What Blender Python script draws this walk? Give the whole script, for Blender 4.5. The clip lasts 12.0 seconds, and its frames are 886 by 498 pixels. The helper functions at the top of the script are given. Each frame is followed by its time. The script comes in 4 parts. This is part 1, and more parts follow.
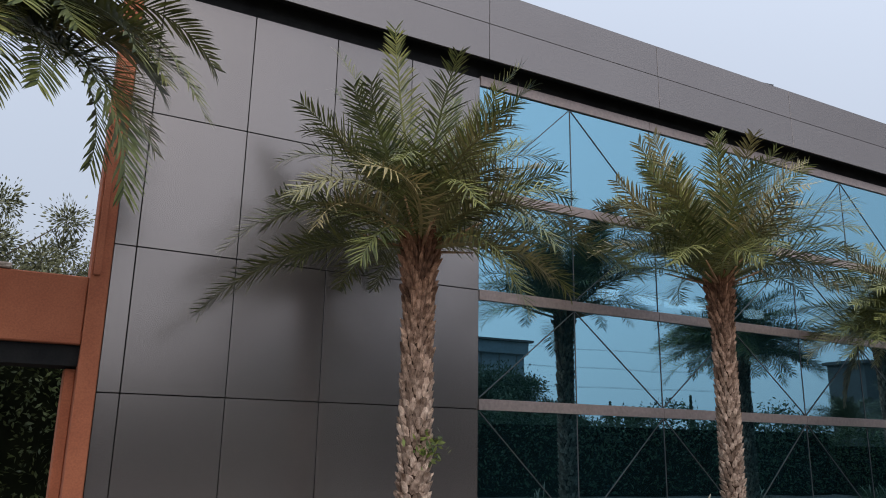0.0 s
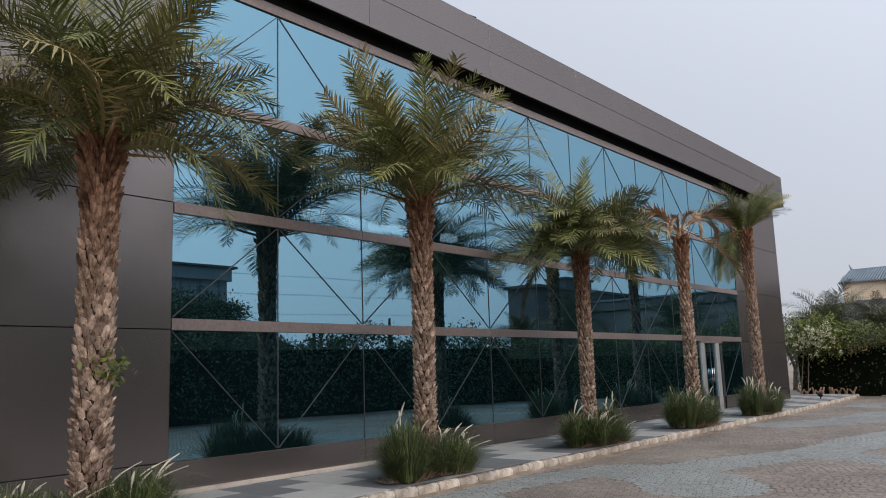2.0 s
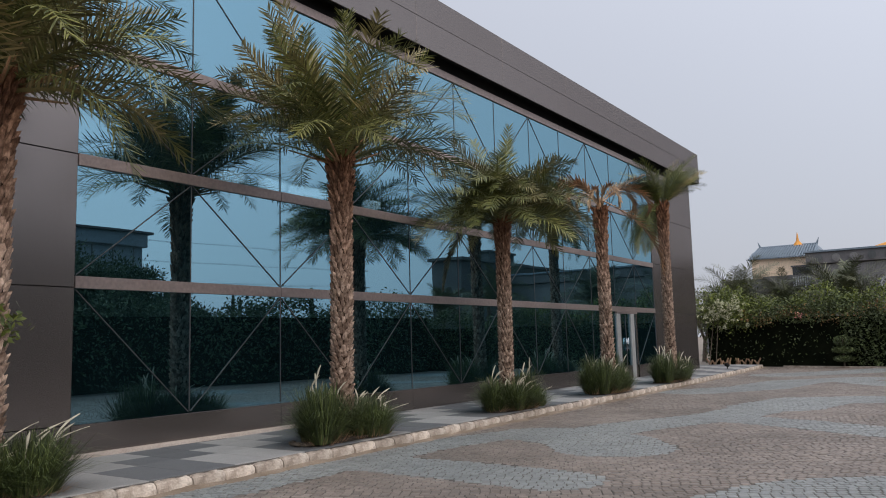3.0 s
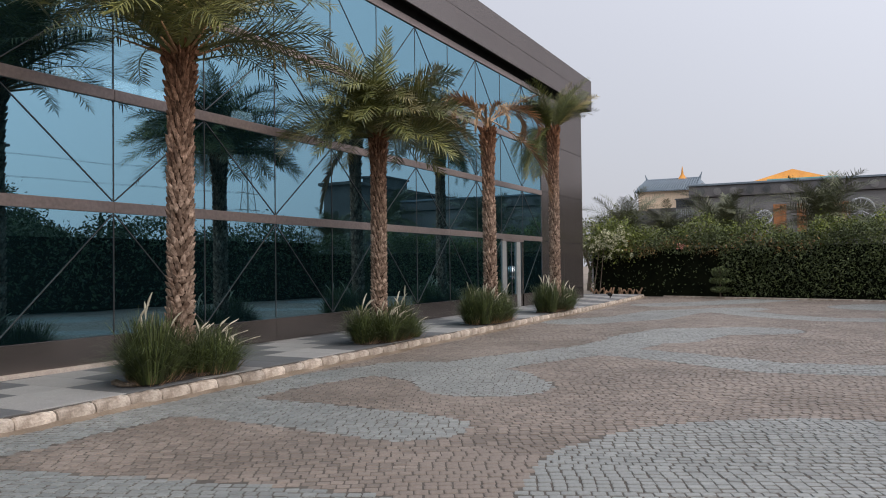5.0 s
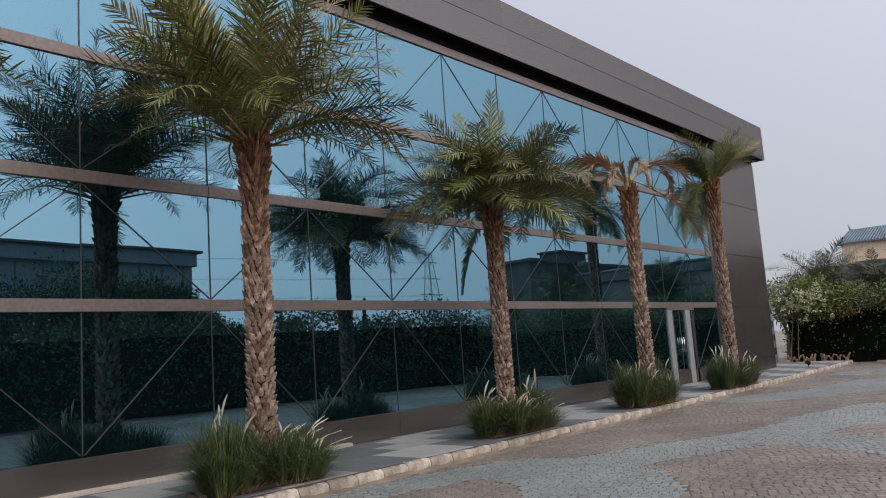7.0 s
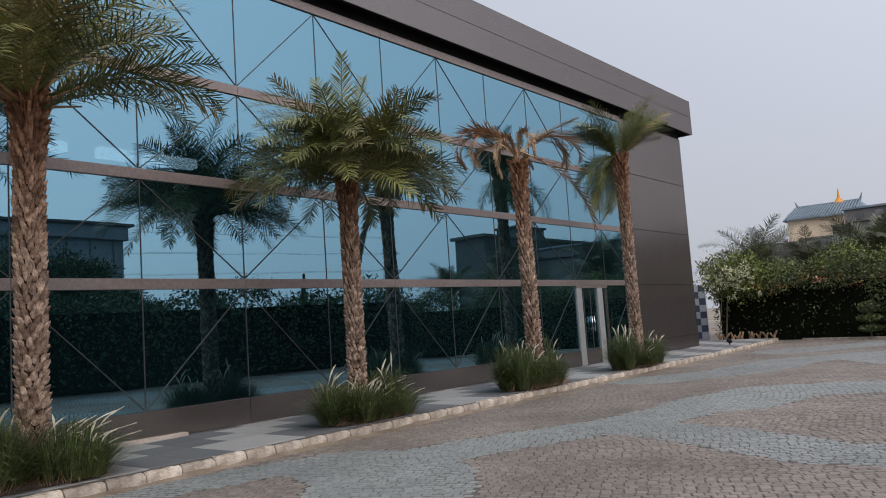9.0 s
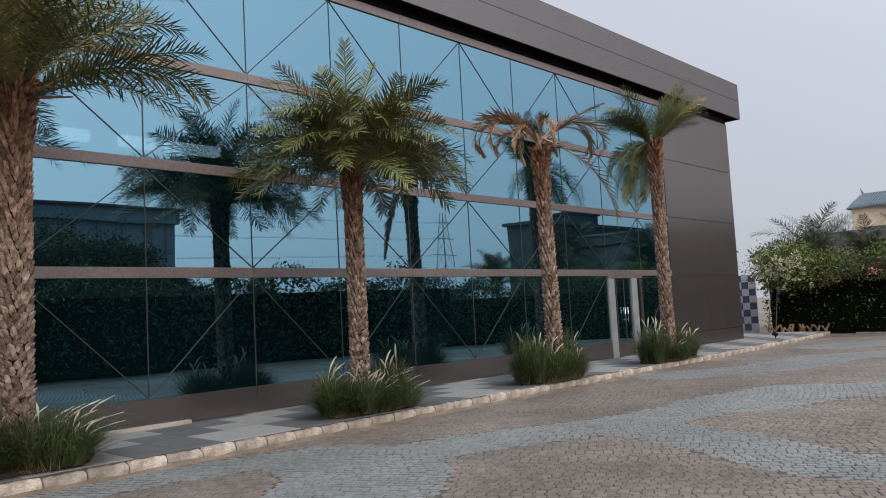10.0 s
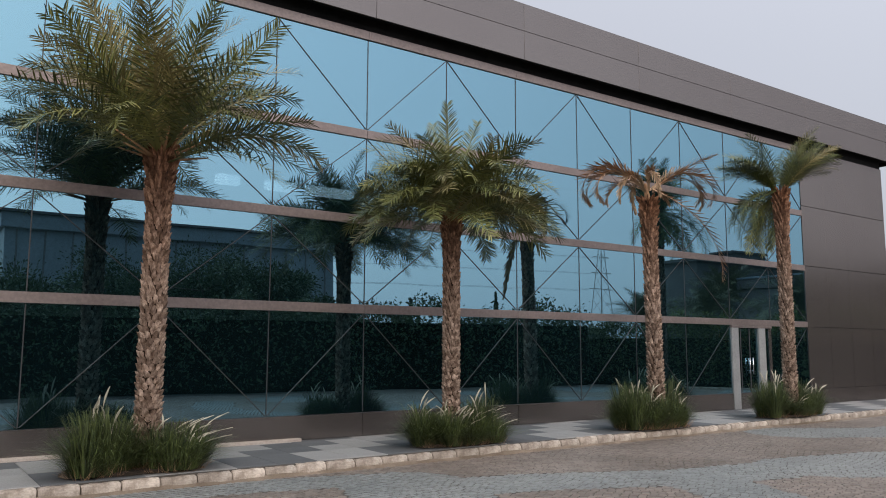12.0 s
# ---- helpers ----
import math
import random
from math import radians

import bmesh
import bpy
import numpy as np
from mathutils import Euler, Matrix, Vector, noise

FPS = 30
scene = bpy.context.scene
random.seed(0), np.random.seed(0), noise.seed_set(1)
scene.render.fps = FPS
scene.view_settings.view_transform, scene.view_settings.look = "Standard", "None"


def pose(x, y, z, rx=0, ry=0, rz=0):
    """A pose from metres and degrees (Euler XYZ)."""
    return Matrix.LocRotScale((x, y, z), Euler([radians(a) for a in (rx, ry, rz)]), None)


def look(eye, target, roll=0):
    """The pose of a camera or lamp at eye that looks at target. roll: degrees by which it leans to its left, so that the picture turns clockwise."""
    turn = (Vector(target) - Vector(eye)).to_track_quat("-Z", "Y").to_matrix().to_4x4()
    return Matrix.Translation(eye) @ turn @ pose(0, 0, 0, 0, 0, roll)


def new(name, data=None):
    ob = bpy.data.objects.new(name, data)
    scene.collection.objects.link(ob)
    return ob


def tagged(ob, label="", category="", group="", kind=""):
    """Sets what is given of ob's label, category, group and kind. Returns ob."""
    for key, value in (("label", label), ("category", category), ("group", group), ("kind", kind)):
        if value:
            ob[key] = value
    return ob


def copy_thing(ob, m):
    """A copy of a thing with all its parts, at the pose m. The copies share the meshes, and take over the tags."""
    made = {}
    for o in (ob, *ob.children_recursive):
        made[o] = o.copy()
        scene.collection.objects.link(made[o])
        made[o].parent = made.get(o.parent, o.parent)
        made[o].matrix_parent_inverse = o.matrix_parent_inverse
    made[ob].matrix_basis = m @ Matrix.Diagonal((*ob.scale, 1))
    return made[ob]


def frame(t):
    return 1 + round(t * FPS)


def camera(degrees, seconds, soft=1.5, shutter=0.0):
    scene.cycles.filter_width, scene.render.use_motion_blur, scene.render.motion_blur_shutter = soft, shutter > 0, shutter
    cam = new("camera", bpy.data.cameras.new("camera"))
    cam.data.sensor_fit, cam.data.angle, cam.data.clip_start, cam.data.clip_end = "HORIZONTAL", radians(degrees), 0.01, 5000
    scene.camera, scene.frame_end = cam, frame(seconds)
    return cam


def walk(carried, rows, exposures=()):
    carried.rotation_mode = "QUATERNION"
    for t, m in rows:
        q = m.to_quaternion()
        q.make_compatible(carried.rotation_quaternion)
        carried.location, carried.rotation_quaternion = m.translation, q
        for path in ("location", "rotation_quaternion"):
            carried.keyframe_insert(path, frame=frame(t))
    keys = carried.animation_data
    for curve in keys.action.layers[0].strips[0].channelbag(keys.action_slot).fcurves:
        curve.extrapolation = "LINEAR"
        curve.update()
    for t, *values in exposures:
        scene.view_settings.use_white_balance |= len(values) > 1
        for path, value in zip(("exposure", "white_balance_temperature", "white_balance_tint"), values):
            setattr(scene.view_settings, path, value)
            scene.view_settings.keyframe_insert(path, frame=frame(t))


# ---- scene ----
cam = camera(58.9, 12.0, soft=1.0)
PATH = [
    (0, (-0.186, -0.663, 1.777), (0.745, 1.038, 2.268), 1.0),
    (0.5, (-0.221, -0.636, 1.751), (0.697, 1.077, 2.225), 0.5),
    (1, (-0.161, -0.585, 1.739), (0.886, 1.059, 2.188), -0.3),
    (1.5, (-0.076, -0.503, 1.7), (1.295, 0.902, 2.081), -1.6),
    (2, (0.07, -0.417, 1.644), (1.588, 0.848, 1.952), -1.9),
    (2.5, (0.143, -0.407, 1.577), (1.738, 0.772, 1.84), -1.6),
    (3, (0.22, -0.386, 1.508), (1.86, 0.735, 1.742), -1.5),
    (3.5, (0.372, -0.3, 1.49), (2.081, 0.72, 1.688), -1.4),
    (5.3, (1.856, 0.018, 1.5), (3.636, 0.929, 1.519), -0.3),
    (5.5, (2.023, 0.044, 1.507), (3.789, 0.984, 1.517), -0.2),
    (6, (2.422, -0.018, 1.514), (4.129, 1.018, 1.627), -1.0),
    (6.5, (2.816, -0.169, 1.543), (4.375, 1.061, 1.785), -3.1),
    (6.7, (3.008, -0.239, 1.535), (4.525, 1.038, 1.799), -3.7),
    (8.3, (4.495, -0.838, 1.528), (6.0, 0.459, 1.753), -4.0),
    (8.5, (4.681, -0.965, 1.539), (6.209, 0.309, 1.746), -3.8),
    (9, (5.177, -1.214, 1.52), (6.736, 0.023, 1.711), -3.9),
    (9.5, (5.627, -1.41, 1.538), (7.199, -0.184, 1.703), -3.7),
    (10, (5.919, -1.687, 1.579), (7.38, -0.331, 1.741), -3.1),
    (10.5, (6.142, -2.006, 1.676), (7.403, -0.465, 1.867), -1.6),
    (11, (6.298, -2.317, 1.74), (7.443, -0.699, 2.011), -0.1),
    (11.5, (6.299, -2.738, 1.745), (7.411, -1.108, 2.07), 0.5),
    (12, (6.134, -3.131, 1.723), (7.279, -1.51, 1.971), 0.2),
]
walk(cam, [(t, look(eye, target, roll)) for t, eye, target, roll in PATH], [(0, 0.28, 6050, 6), (0.5, 0.56, 6050, 3), (1.0, 0.49, 6150, 2), (1.5, 0.33, 6250, 3), (2.0, 0.24, 6400, 8), (2.5, 0.14, 6400, 9), (3.5, 0.12, 6400, 9), (5.5, 0.28, 6600, 10), (6.0, 0.19, 6550, 9), (6.5, 0.14, 6450, 9), (8.5, 0.11, 6400, 9), (10.0, 0.20, 6400, 8), (10.5, 0.22, 6400, 8), (11.5, 0.0, 6400, 8), (12.0, 0.21, 6500, 9)])


# ---- world, sun, exposure ----
world = bpy.data.worlds.new("sky")
scene.world = world
world.use_nodes = True
wn = world.node_tree
wn.nodes.clear()
sky = wn.nodes.new("ShaderNodeTexSky")
sky.sky_type = "NISHITA"
sky.sun_disc = False
sky.sun_elevation, sky.sun_rotation = radians(41), radians(202)
sky.air_density, sky.dust_density, sky.ozone_density = 1.0, 6.0, 1.0
haze = wn.nodes.new("ShaderNodeMixRGB")
haze.inputs[0].default_value = 0.72
haze.inputs[2].default_value = (8.4, 8.6, 9.6, 1)
bg = wn.nodes.new("ShaderNodeBackground")
bg.inputs[1].default_value = 0.085
wo = wn.nodes.new("ShaderNodeOutputWorld")
wn.links.new(sky.outputs[0], haze.inputs[1])
way = wn.nodes.new("ShaderNodeTexCoord")
dot = wn.nodes.new("ShaderNodeVectorMath")
dot.operation = "DOT_PRODUCT"
dot.inputs[1].default_value = (-0.2, -0.5, 0.84)
glow = wn.nodes.new("ShaderNodeMapRange")
glow.interpolation_type = "SMOOTHSTEP"
for sock, value in zip(("From Min", "From Max", "To Min", "To Max"), (-0.4, 1.0, 0.84, 1.9)):
    glow.inputs[sock].default_value = value
lift = wn.nodes.new("ShaderNodeVectorMath")
lift.operation = "SCALE"
wn.links.new(way.outputs["Generated"], dot.inputs[0])
wn.links.new(dot.outputs["Value"], glow.inputs["Value"])
wn.links.new(haze.outputs[0], lift.inputs[0])
wn.links.new(glow.outputs[0], lift.inputs["Scale"])
wn.links.new(lift.outputs[0], bg.inputs[0])
wn.links.new(bg.outputs[0], wo.inputs[0])
sun = new("sun", bpy.data.lights.new("sun", "SUN"))
sun.data.energy, sun.data.angle, sun.data.color = 0.9, radians(36), (1.0, 0.94, 0.86)
sun.matrix_world = look((0, 0, 30), (9, 22, 9))

# ---- materials ----


def nodes_of(name):
    m = bpy.data.materials.new(name)
    m.use_nodes = True
    nt = m.node_tree
    return m, nt, nt.nodes["Principled BSDF"]


def link(nt, a, b):
    nt.links.new(a, b)


def coords(nt, scale=(1, 1, 1)):
    tc = nt.nodes.new("ShaderNodeTexCoord")
    mp = nt.nodes.new("ShaderNodeMapping")
    mp.inputs["Scale"].default_value = scale
    link(nt, tc.outputs["Object"], mp.inputs[0])
    return mp.outputs[0]


def noise_node(nt, vec, scale, detail=4, rough=0.55):
    n = nt.nodes.new("ShaderNodeTexNoise")
    n.inputs["Scale"].default_value, n.inputs["Detail"].default_value, n.inputs["Roughness"].default_value = scale, detail, rough
    if vec is not None:
        link(nt, vec, n.inputs["Vector"])
    return n.outputs["Fac"]


def ramp(nt, fac, stops):
    r = nt.nodes.new("ShaderNodeValToRGB")
    el = r.color_ramp.elements
    while len(el) < len(stops):
        el.new(0.5)
    for e, (p, c) in zip(el, stops):
        e.position, e.color = p, (*c, 1)
    link(nt, fac, r.inputs[0])
    return r.outputs[0]


def mix(nt, kind, fac, a, b):
    m = nt.nodes.new("ShaderNodeMixRGB")
    m.blend_type = kind
    for sock, v in zip(m.inputs, (fac, a, b)):
        if hasattr(v, "is_output"):
            link(nt, v, sock)
        elif isinstance(v, tuple):
            sock.default_value = (*v, 1)
        else:
            sock.default_value = v
    return m.outputs[0]


def bump(nt, bsdf, height, strength, dist=0.01):
    b = nt.nodes.new("ShaderNodeBump")
    b.inputs["Strength"].default_value, b.inputs["Distance"].default_value = strength, dist
    link(nt, height, b.inputs["Height"])
    link(nt, b.outputs[0], bsdf.inputs["Normal"])


def surface(name, dark, light, scale=3.0, fine=60.0, rough=0.8, metal=0.0, relief=0.3, dist=0.004, vary=0.0, island=False, spec=0.5, stretch=(1, 1, 1), grain=0.2):
    """Two scales of tone between dark and light, fine grain in relief, and a tone of its own for each piece."""
    m, nt, p = nodes_of(name)
    v = coords(nt, stretch)
    big, small = noise_node(nt, v, scale), noise_node(nt, v, fine, 3)
    col = ramp(nt, big, [(0.3, dark), (0.7, light)])
    speck = ramp(nt, small, [(0.25, (1 - grain,) * 3), (0.75, (1 + 0.75 * grain,) * 3)])
    col = mix(nt, "MULTIPLY", 1.0, col, speck)
    if vary:
        if island:
            src = nt.nodes.new("ShaderNodeNewGeometry").outputs["Random Per Island"]
        else:
            src = nt.nodes.new("ShaderNodeObjectInfo").outputs["Random"]
        tone = ramp(nt, src, [(0, (1 - vary, 1 - vary, 1 - vary)), (1, (1 + vary, 1 + vary, 1 + vary))])
        col = mix(nt, "MULTIPLY", 1.0, col, tone)
    link(nt, col, p.inputs["Base Color"])
    p.inputs["Roughness"].default_value, p.inputs["Metallic"].default_value = rough, metal
    p.inputs["Specular IOR Level"].default_value = spec
    if relief:
        bump(nt, p, small, relief, dist)
    return m


M = {}
M["panel"] = surface("grey_composite_panel", (0.180, 0.159, 0.151), (0.190, 0.169, 0.160), 0.4, 1.2, 0.22, 0.75, 0, 0.002, vary=0.03, grain=0.02)
M["panel"].node_tree.nodes["Principled BSDF"].inputs["Specular Tint"].default_value = (0.42, 0.40, 0.40, 1)
M["band"] = surface("brown_aluminium", (0.21, 0.165, 0.15), (0.25, 0.20, 0.185), 1.0, 20, 0.42, 0.5, 0.03)
# black of the joints; also paints the shade under the roof fascia
M["joint"] = surface("black_joint_and_shade", (0.012, 0.012, 0.013), (0.02, 0.02, 0.02), 4, 40, 0.9, 0, 0, spec=0.1)
M["rod"] = surface("grey_rod", (0.035, 0.036, 0.038), (0.055, 0.055, 0.056), 3, 40, 0.55, 0.2, 0)
M["steel"] = surface("light_grey_frame", (0.27, 0.27, 0.265), (0.34, 0.34, 0.335), 2, 30, 0.45, 0.2, 0.05)
M["chrome"] = surface("chrome", (0.6, 0.6, 0.6), (0.7, 0.7, 0.7), 3, 30, 0.2, 1.0, 0)
M["inside"] = surface("dim_interior_paint", (0.10, 0.10, 0.10), (0.14, 0.14, 0.14), 1, 20, 0.8, 0, 0.1)
M["terracotta"] = surface("terracotta_render", (0.25, 0.07, 0.03), (0.34, 0.11, 0.05), 1.5, 45, 0.85, 0, 0.5, 0.006)
M["walk"] = surface("pale_paving", (0.255, 0.25, 0.245), (0.325, 0.32, 0.31), 1.2, 70, 0.9, 0, 0.3, 0.002, vary=0.06, spec=0.2)
M["walk_dark"] = surface("grey_paving", (0.110, 0.113, 0.119), (0.145, 0.149, 0.153), 1.2, 70, 0.9, 0, 0.3, 0.002, vary=0.07, spec=0.2)
M["kerb"] = surface("rough_kerb_stone", (0.20, 0.155, 0.12), (0.52, 0.45, 0.385), 5, 40, 0.9, 0, 0.8, 0.015, vary=0.22, spec=0.2)
M["ledge"] = surface("pale_pink_stone", (0.38, 0.32, 0.28), (0.50, 0.44, 0.39), 3, 50, 0.85, 0, 0.4, 0.004, spec=0.2)
M["sett_pink"] = surface("brown_pink_granite_sett", (0.132, 0.107, 0.089), (0.230, 0.191, 0.163), 0.6, 55, 0.6, 0, 0.4, 0.003, vary=0.2, island=True)
M["sett_grey"] = surface("grey_granite_sett", (0.166, 0.175, 0.170), (0.236, 0.246, 0.238), 0.5, 55, 0.55, 0, 0.4, 0.003, vary=0.15, island=True)
M["bed"] = surface("sandy_joint", (0.062, 0.054, 0.046), (0.105, 0.091, 0.078), 1.0, 30, 0.95, 0, 0.4)
M["ground"] = surface("dry_earth", (0.16, 0.13, 0.10), (0.26, 0.22, 0.18), 0.08, 6, 0.95, 0, 0.4)
M["soil"] = surface("dark_soil", (0.03, 0.022, 0.015), (0.07, 0.05, 0.035), 4, 40, 1.0, 0, 1.0, 0.02)


def glass_material():
    """Blue reflective coated glass: a mirror-like face over a dim room."""
    m, nt, p = nodes_of("reflective_blue_glass")
    nt.nodes.remove(p)
    out = nt.nodes["Material Output"]
    g = nt.nodes.new("ShaderNodeBsdfGlossy")
    g.inputs["Color"].default_value, g.inputs["Roughness"].default_value = (0.272, 0.475, 0.575, 1), 0.004
    t = nt.nodes.new("ShaderNodeBsdfTransparent")
    t.inputs["Color"].default_value = (0.50, 0.60, 0.64, 1)
    mx = nt.nodes.new("ShaderNodeMixShader")
    mx.inputs[0].default_value = 0.33
    link(nt, g.outputs[0], mx.inputs[1])
    link(nt, t.outputs[0], mx.inputs[2])
    # faint teal diffuse lifts the darks, in place of light from the room
    teal_lift = nt.nodes.new("ShaderNodeBsdfDiffuse")
    teal_lift.inputs["Color"].default_value = (0.07, 0.22, 0.28, 1)
    mx2 = nt.nodes.new("ShaderNodeMixShader")
    mx2.inputs[0].default_value = 0.021
    link(nt, mx.outputs[0], mx2.inputs[1])
    link(nt, teal_lift.outputs[0], mx2.inputs[2])
    n = noise_node(nt, coords(nt, (0.5, 1, 0.6)), 0.9, 1)
    b = nt.nodes.new("ShaderNodeBump")
    b.inputs["Strength"].default_value, b.inputs["Distance"].default_value = 0.12, 0.02
    link(nt, n, b.inputs["Height"])
    link(nt, b.outputs[0], g.inputs["Normal"])
    link(nt, mx2.outputs[0], out.inputs[0])
    return m


M["glass"] = glass_material()

# ---- mesh helpers ----


def box(bm, x0, x1, y0, y1, z0, z1, bevel=0.0):
    made = bmesh.ops.create_cube(bm, size=1)["verts"]
    for v in made:
        v.co = Vector((x0 + (v.co.x + 0.5) * (x1 - x0), y0 + (v.co.y + 0.5) * (y1 - y0), z0 + (v.co.z + 0.5) * (z1 - z0)))
    if bevel:
        edges = list({e for v in made for e in v.link_edges})
        bmesh.ops.bevel(bm, geom=edges, offset=bevel, segments=1, affect="EDGES")


def rod(bm, a, b, r, sides=8, r2=None):
    a, b = Vector(a), Vector(b)
    d = b - a
    q = Vector((0, 0, 1)).rotation_difference(d).to_matrix().to_4x4()
    bmesh.ops.create_cone(bm, cap_ends=True, segments=sides, radius1=r, radius2=r if r2 is None else r2, depth=d.length, matrix=Matrix.Translation((a + b) / 2) @ q)


def part(name, bm, material, parent=None, label="", smooth=False):
    me = bpy.data.meshes.new(name)
    bm.to_mesh(me)
    bm.free()
    me.materials.append(material)
    if smooth:
        me.shade_smooth()
    ob = new(name, me)
    ob.parent = parent
    if label:
        ob["label"] = label
    return ob


def piece(name, mesh, parent, m):
    ob = new(name, mesh)
    ob.parent = parent
    ob.matrix_basis = m
    return ob


def raw_mesh(name, verts, faces, material, smooth=False):
    me = bpy.data.meshes.new(name)
    me.from_pydata(verts, [], faces)
    me.materials.append(material)
    if smooth:
        me.shade_smooth()
    return me


def empty(name, x=0.0, y=0.0, z=0.0):
    e = new(name)
    e.location = (x, y, z)
    return e


def simple_box(name, x0, x1, y0, y1, z0, z1, material, bevel=0.0, parent=None, label=""):
    bm = bmesh.new()
    box(bm, x0, x1, y0, y1, z0, z1, bevel)
    return part(name, bm, material, parent, label)


# ---- plan ----
FACE = 9.3            # plane of the facade
GX, GW, GN = 5.9, 1.82, 12   # first glass joint, pane width, panes
GEND = GX + GW * GN
PW = 1.225            # composite panel width
LEFT, RIGHT = 0.74, GEND + 4 * PW
ROWS_Z = (0.57, 2.40, 4.03, 5.64, 7.47)
TH = 0.16             # height of the bands between the panes
WALK = 0.15           # walkway height


def kerb_y(x):
    return 6.69 + 0.018 * x + 0.011 * np.maximum(0.0, x - 24.0) ** 1.4


# ---- ground ----
ground = tagged(simple_box("ground", -400, 600, -400, 400, -0.5, -0.02, M["ground"]), "dusty earth reaching to the horizon", "ground", kind="structure")

# ---- hall: walls, glass, fascia ----
hall = tagged(empty("wall_south"), "long facade of grey composite panels and blue reflective glass", "facade", kind="structure")


PZ = (0.15, 0.57, 2.33, 4.10, 5.87, 7.60)
# backing behind the panels, dark in the joints
simple_box("wall_backing", LEFT, GX - 0.02, FACE + 0.03, FACE + 0.25, 0, 7.95, M["joint"], parent=hall)
simple_box("wall_backing", GEND + 0.02, RIGHT - 0.01, FACE + 0.03, FACE + 0.25, 0, 7.95, M["joint"], parent=hall)
# recess above the glass, its shade painted in as black
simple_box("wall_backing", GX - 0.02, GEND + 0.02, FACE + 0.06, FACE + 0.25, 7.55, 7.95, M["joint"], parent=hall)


def add_panel(x0, x1, z0, z1):
    simple_box("panel", x0 + 0.006, x1 - 0.006, FACE, FACE + 0.03, z0 + 0.006, z1 - 0.006, M["panel"], 0.003, hall)


joints_left = [LEFT] + [GX - PW * k for k in (4, 3, 2, 1, 0)]
for x0, x1 in zip(joints_left, joints_left[1:]):
    for z0, z1 in zip(PZ, PZ[1:]):
        add_panel(x0, x1, z0, z1)
for k in range(4):
    for z0, z1 in zip(PZ, PZ[1:]):
        add_panel(GEND + k * PW, GEND + (k + 1) * PW, z0, z1)
for k in range(0, GN, 2):
    add_panel(GX + k * GW, GX + (k + 2) * GW, 0.15, 0.57)

# glass panes, joints, bands and braces
for r in range(4):
    z0 = ROWS_Z[r] + (TH / 2 if r else 0.0)
    z1 = ROWS_Z[r + 1] - (TH / 2 if r < 3 else 0.0)
    bm = bmesh.new()
    box(bm, 0.006, GW - 0.006, 0.0, 0.012, 0, z1 - z0)
    me = bpy.data.meshes.new("pane")
    bm.to_mesh(me)
    bm.free()
    me.materials.append(M["glass"])
    for k in range(GN):
        x0 = GX + k * GW
        if r == 0 and k == 10:
            continue
        piece("pane", me, hall, pose(x0, FACE + 0.02, z0))
for k in range(1, GN):
    for r in range(4):
        if r == 0 and k in (10, 11):
            continue
        simple_box("pane_joint", GX + k * GW - 0.008, GX + k * GW + 0.008, FACE + 0.012, FACE + 0.05, ROWS_Z[r] + 0.02, ROWS_Z[r + 1] - 0.02, M["rod"], parent=hall)
for r in (1, 2, 3):
    for k in range(0, GN, 2):
        simple_box("transom", GX + k * GW + 0.003, GX + (k + 2) * GW - 0.003, FACE - 0.015, FACE + 0.10, ROWS_Z[r] - TH / 2, ROWS_Z[r] + TH / 2, M["band"], 0.004, hall)
for k in range(0, GN, 2):
    simple_box("transom", GX + k * GW + 0.003, GX + (k + 2) * GW - 0.003, FACE - 0.015, FACE + 0.10, ROWS_Z[4], ROWS_Z[4] + 0.17, M["band"], 0.004, hall)
for k in range(GN):
    for r in range(4):
        if r == 0 and k in (10,):
            continue
        up = (k + r) % 2 == 1     # which way the brace leans
        za, zb = ROWS_Z[r] + (TH / 2 if r else 0), ROWS_Z[r + 1] - (TH / 2 if r < 3 else 0)
        xa, xb = GX + k * GW, GX + (k + 1) * GW
        bm = bmesh.new()
        p, q = ((xa, za), (xb, zb)) if up else ((xa, zb), (xb, za))
        d = Vector((q[0] - p[0], 0, q[1] - p[1]))
        n = Vector((-d.z, 0, d.x)).normalized() * 0.0065
        a, b = Vector((p[0], 0, p[1])) + d * 0.012, Vector((q[0], 0, q[1])) - d * 0.012
        vs = [bm.verts.new((v.x, y, v.z)) for y in (FACE + 0.008, FACE + 0.018) for v in (a - n, b - n, b + n, a + n)]
        for f in ((0, 1, 2, 3), (7, 6, 5, 4), (0, 4, 5, 1), (1, 5, 6, 2), (2, 6, 7, 3), (3, 7, 4, 0)):
            bm.faces.new([vs[i] for i in f])
        part("brace", bm, M["rod"], hall)

# fascia that overhangs the facade, and the soffit coloured black for its shade
FY = 9.01
fx = [0.76] + [GX + 2 * GW * k for k in range(0, 8)]
fx[-1] = 33.2
for x0, x1 in zip(fx, fx[1:]):
    for z0, z1 in ((7.80, 8.44), (8.44, 9.06)):
        simple_box("fascia_panel", x0 + 0.005, x1 - 0.005, FY, FY + 0.03, z0 + 0.004, z1 - 0.004, M["panel"], 0.003, hall)
for z0, z1 in ((7.80, 8.44), (8.44, 9.06)):
    for y0, y1 in ((FY + 0.035, 11.0), (11.0, 14.0), (14.0, 18.0)):
        simple_box("fascia_panel", 33.17, 33.2, y0 + 0.005, y1 - 0.005, z0 + 0.004, z1 - 0.004, M["panel"], 0.003, hall)
simple_box("fascia_backing", 0.77, 33.16, FY + 0.035, FY + 0.12, 7.82, 9.04, M["joint"], parent=hall)
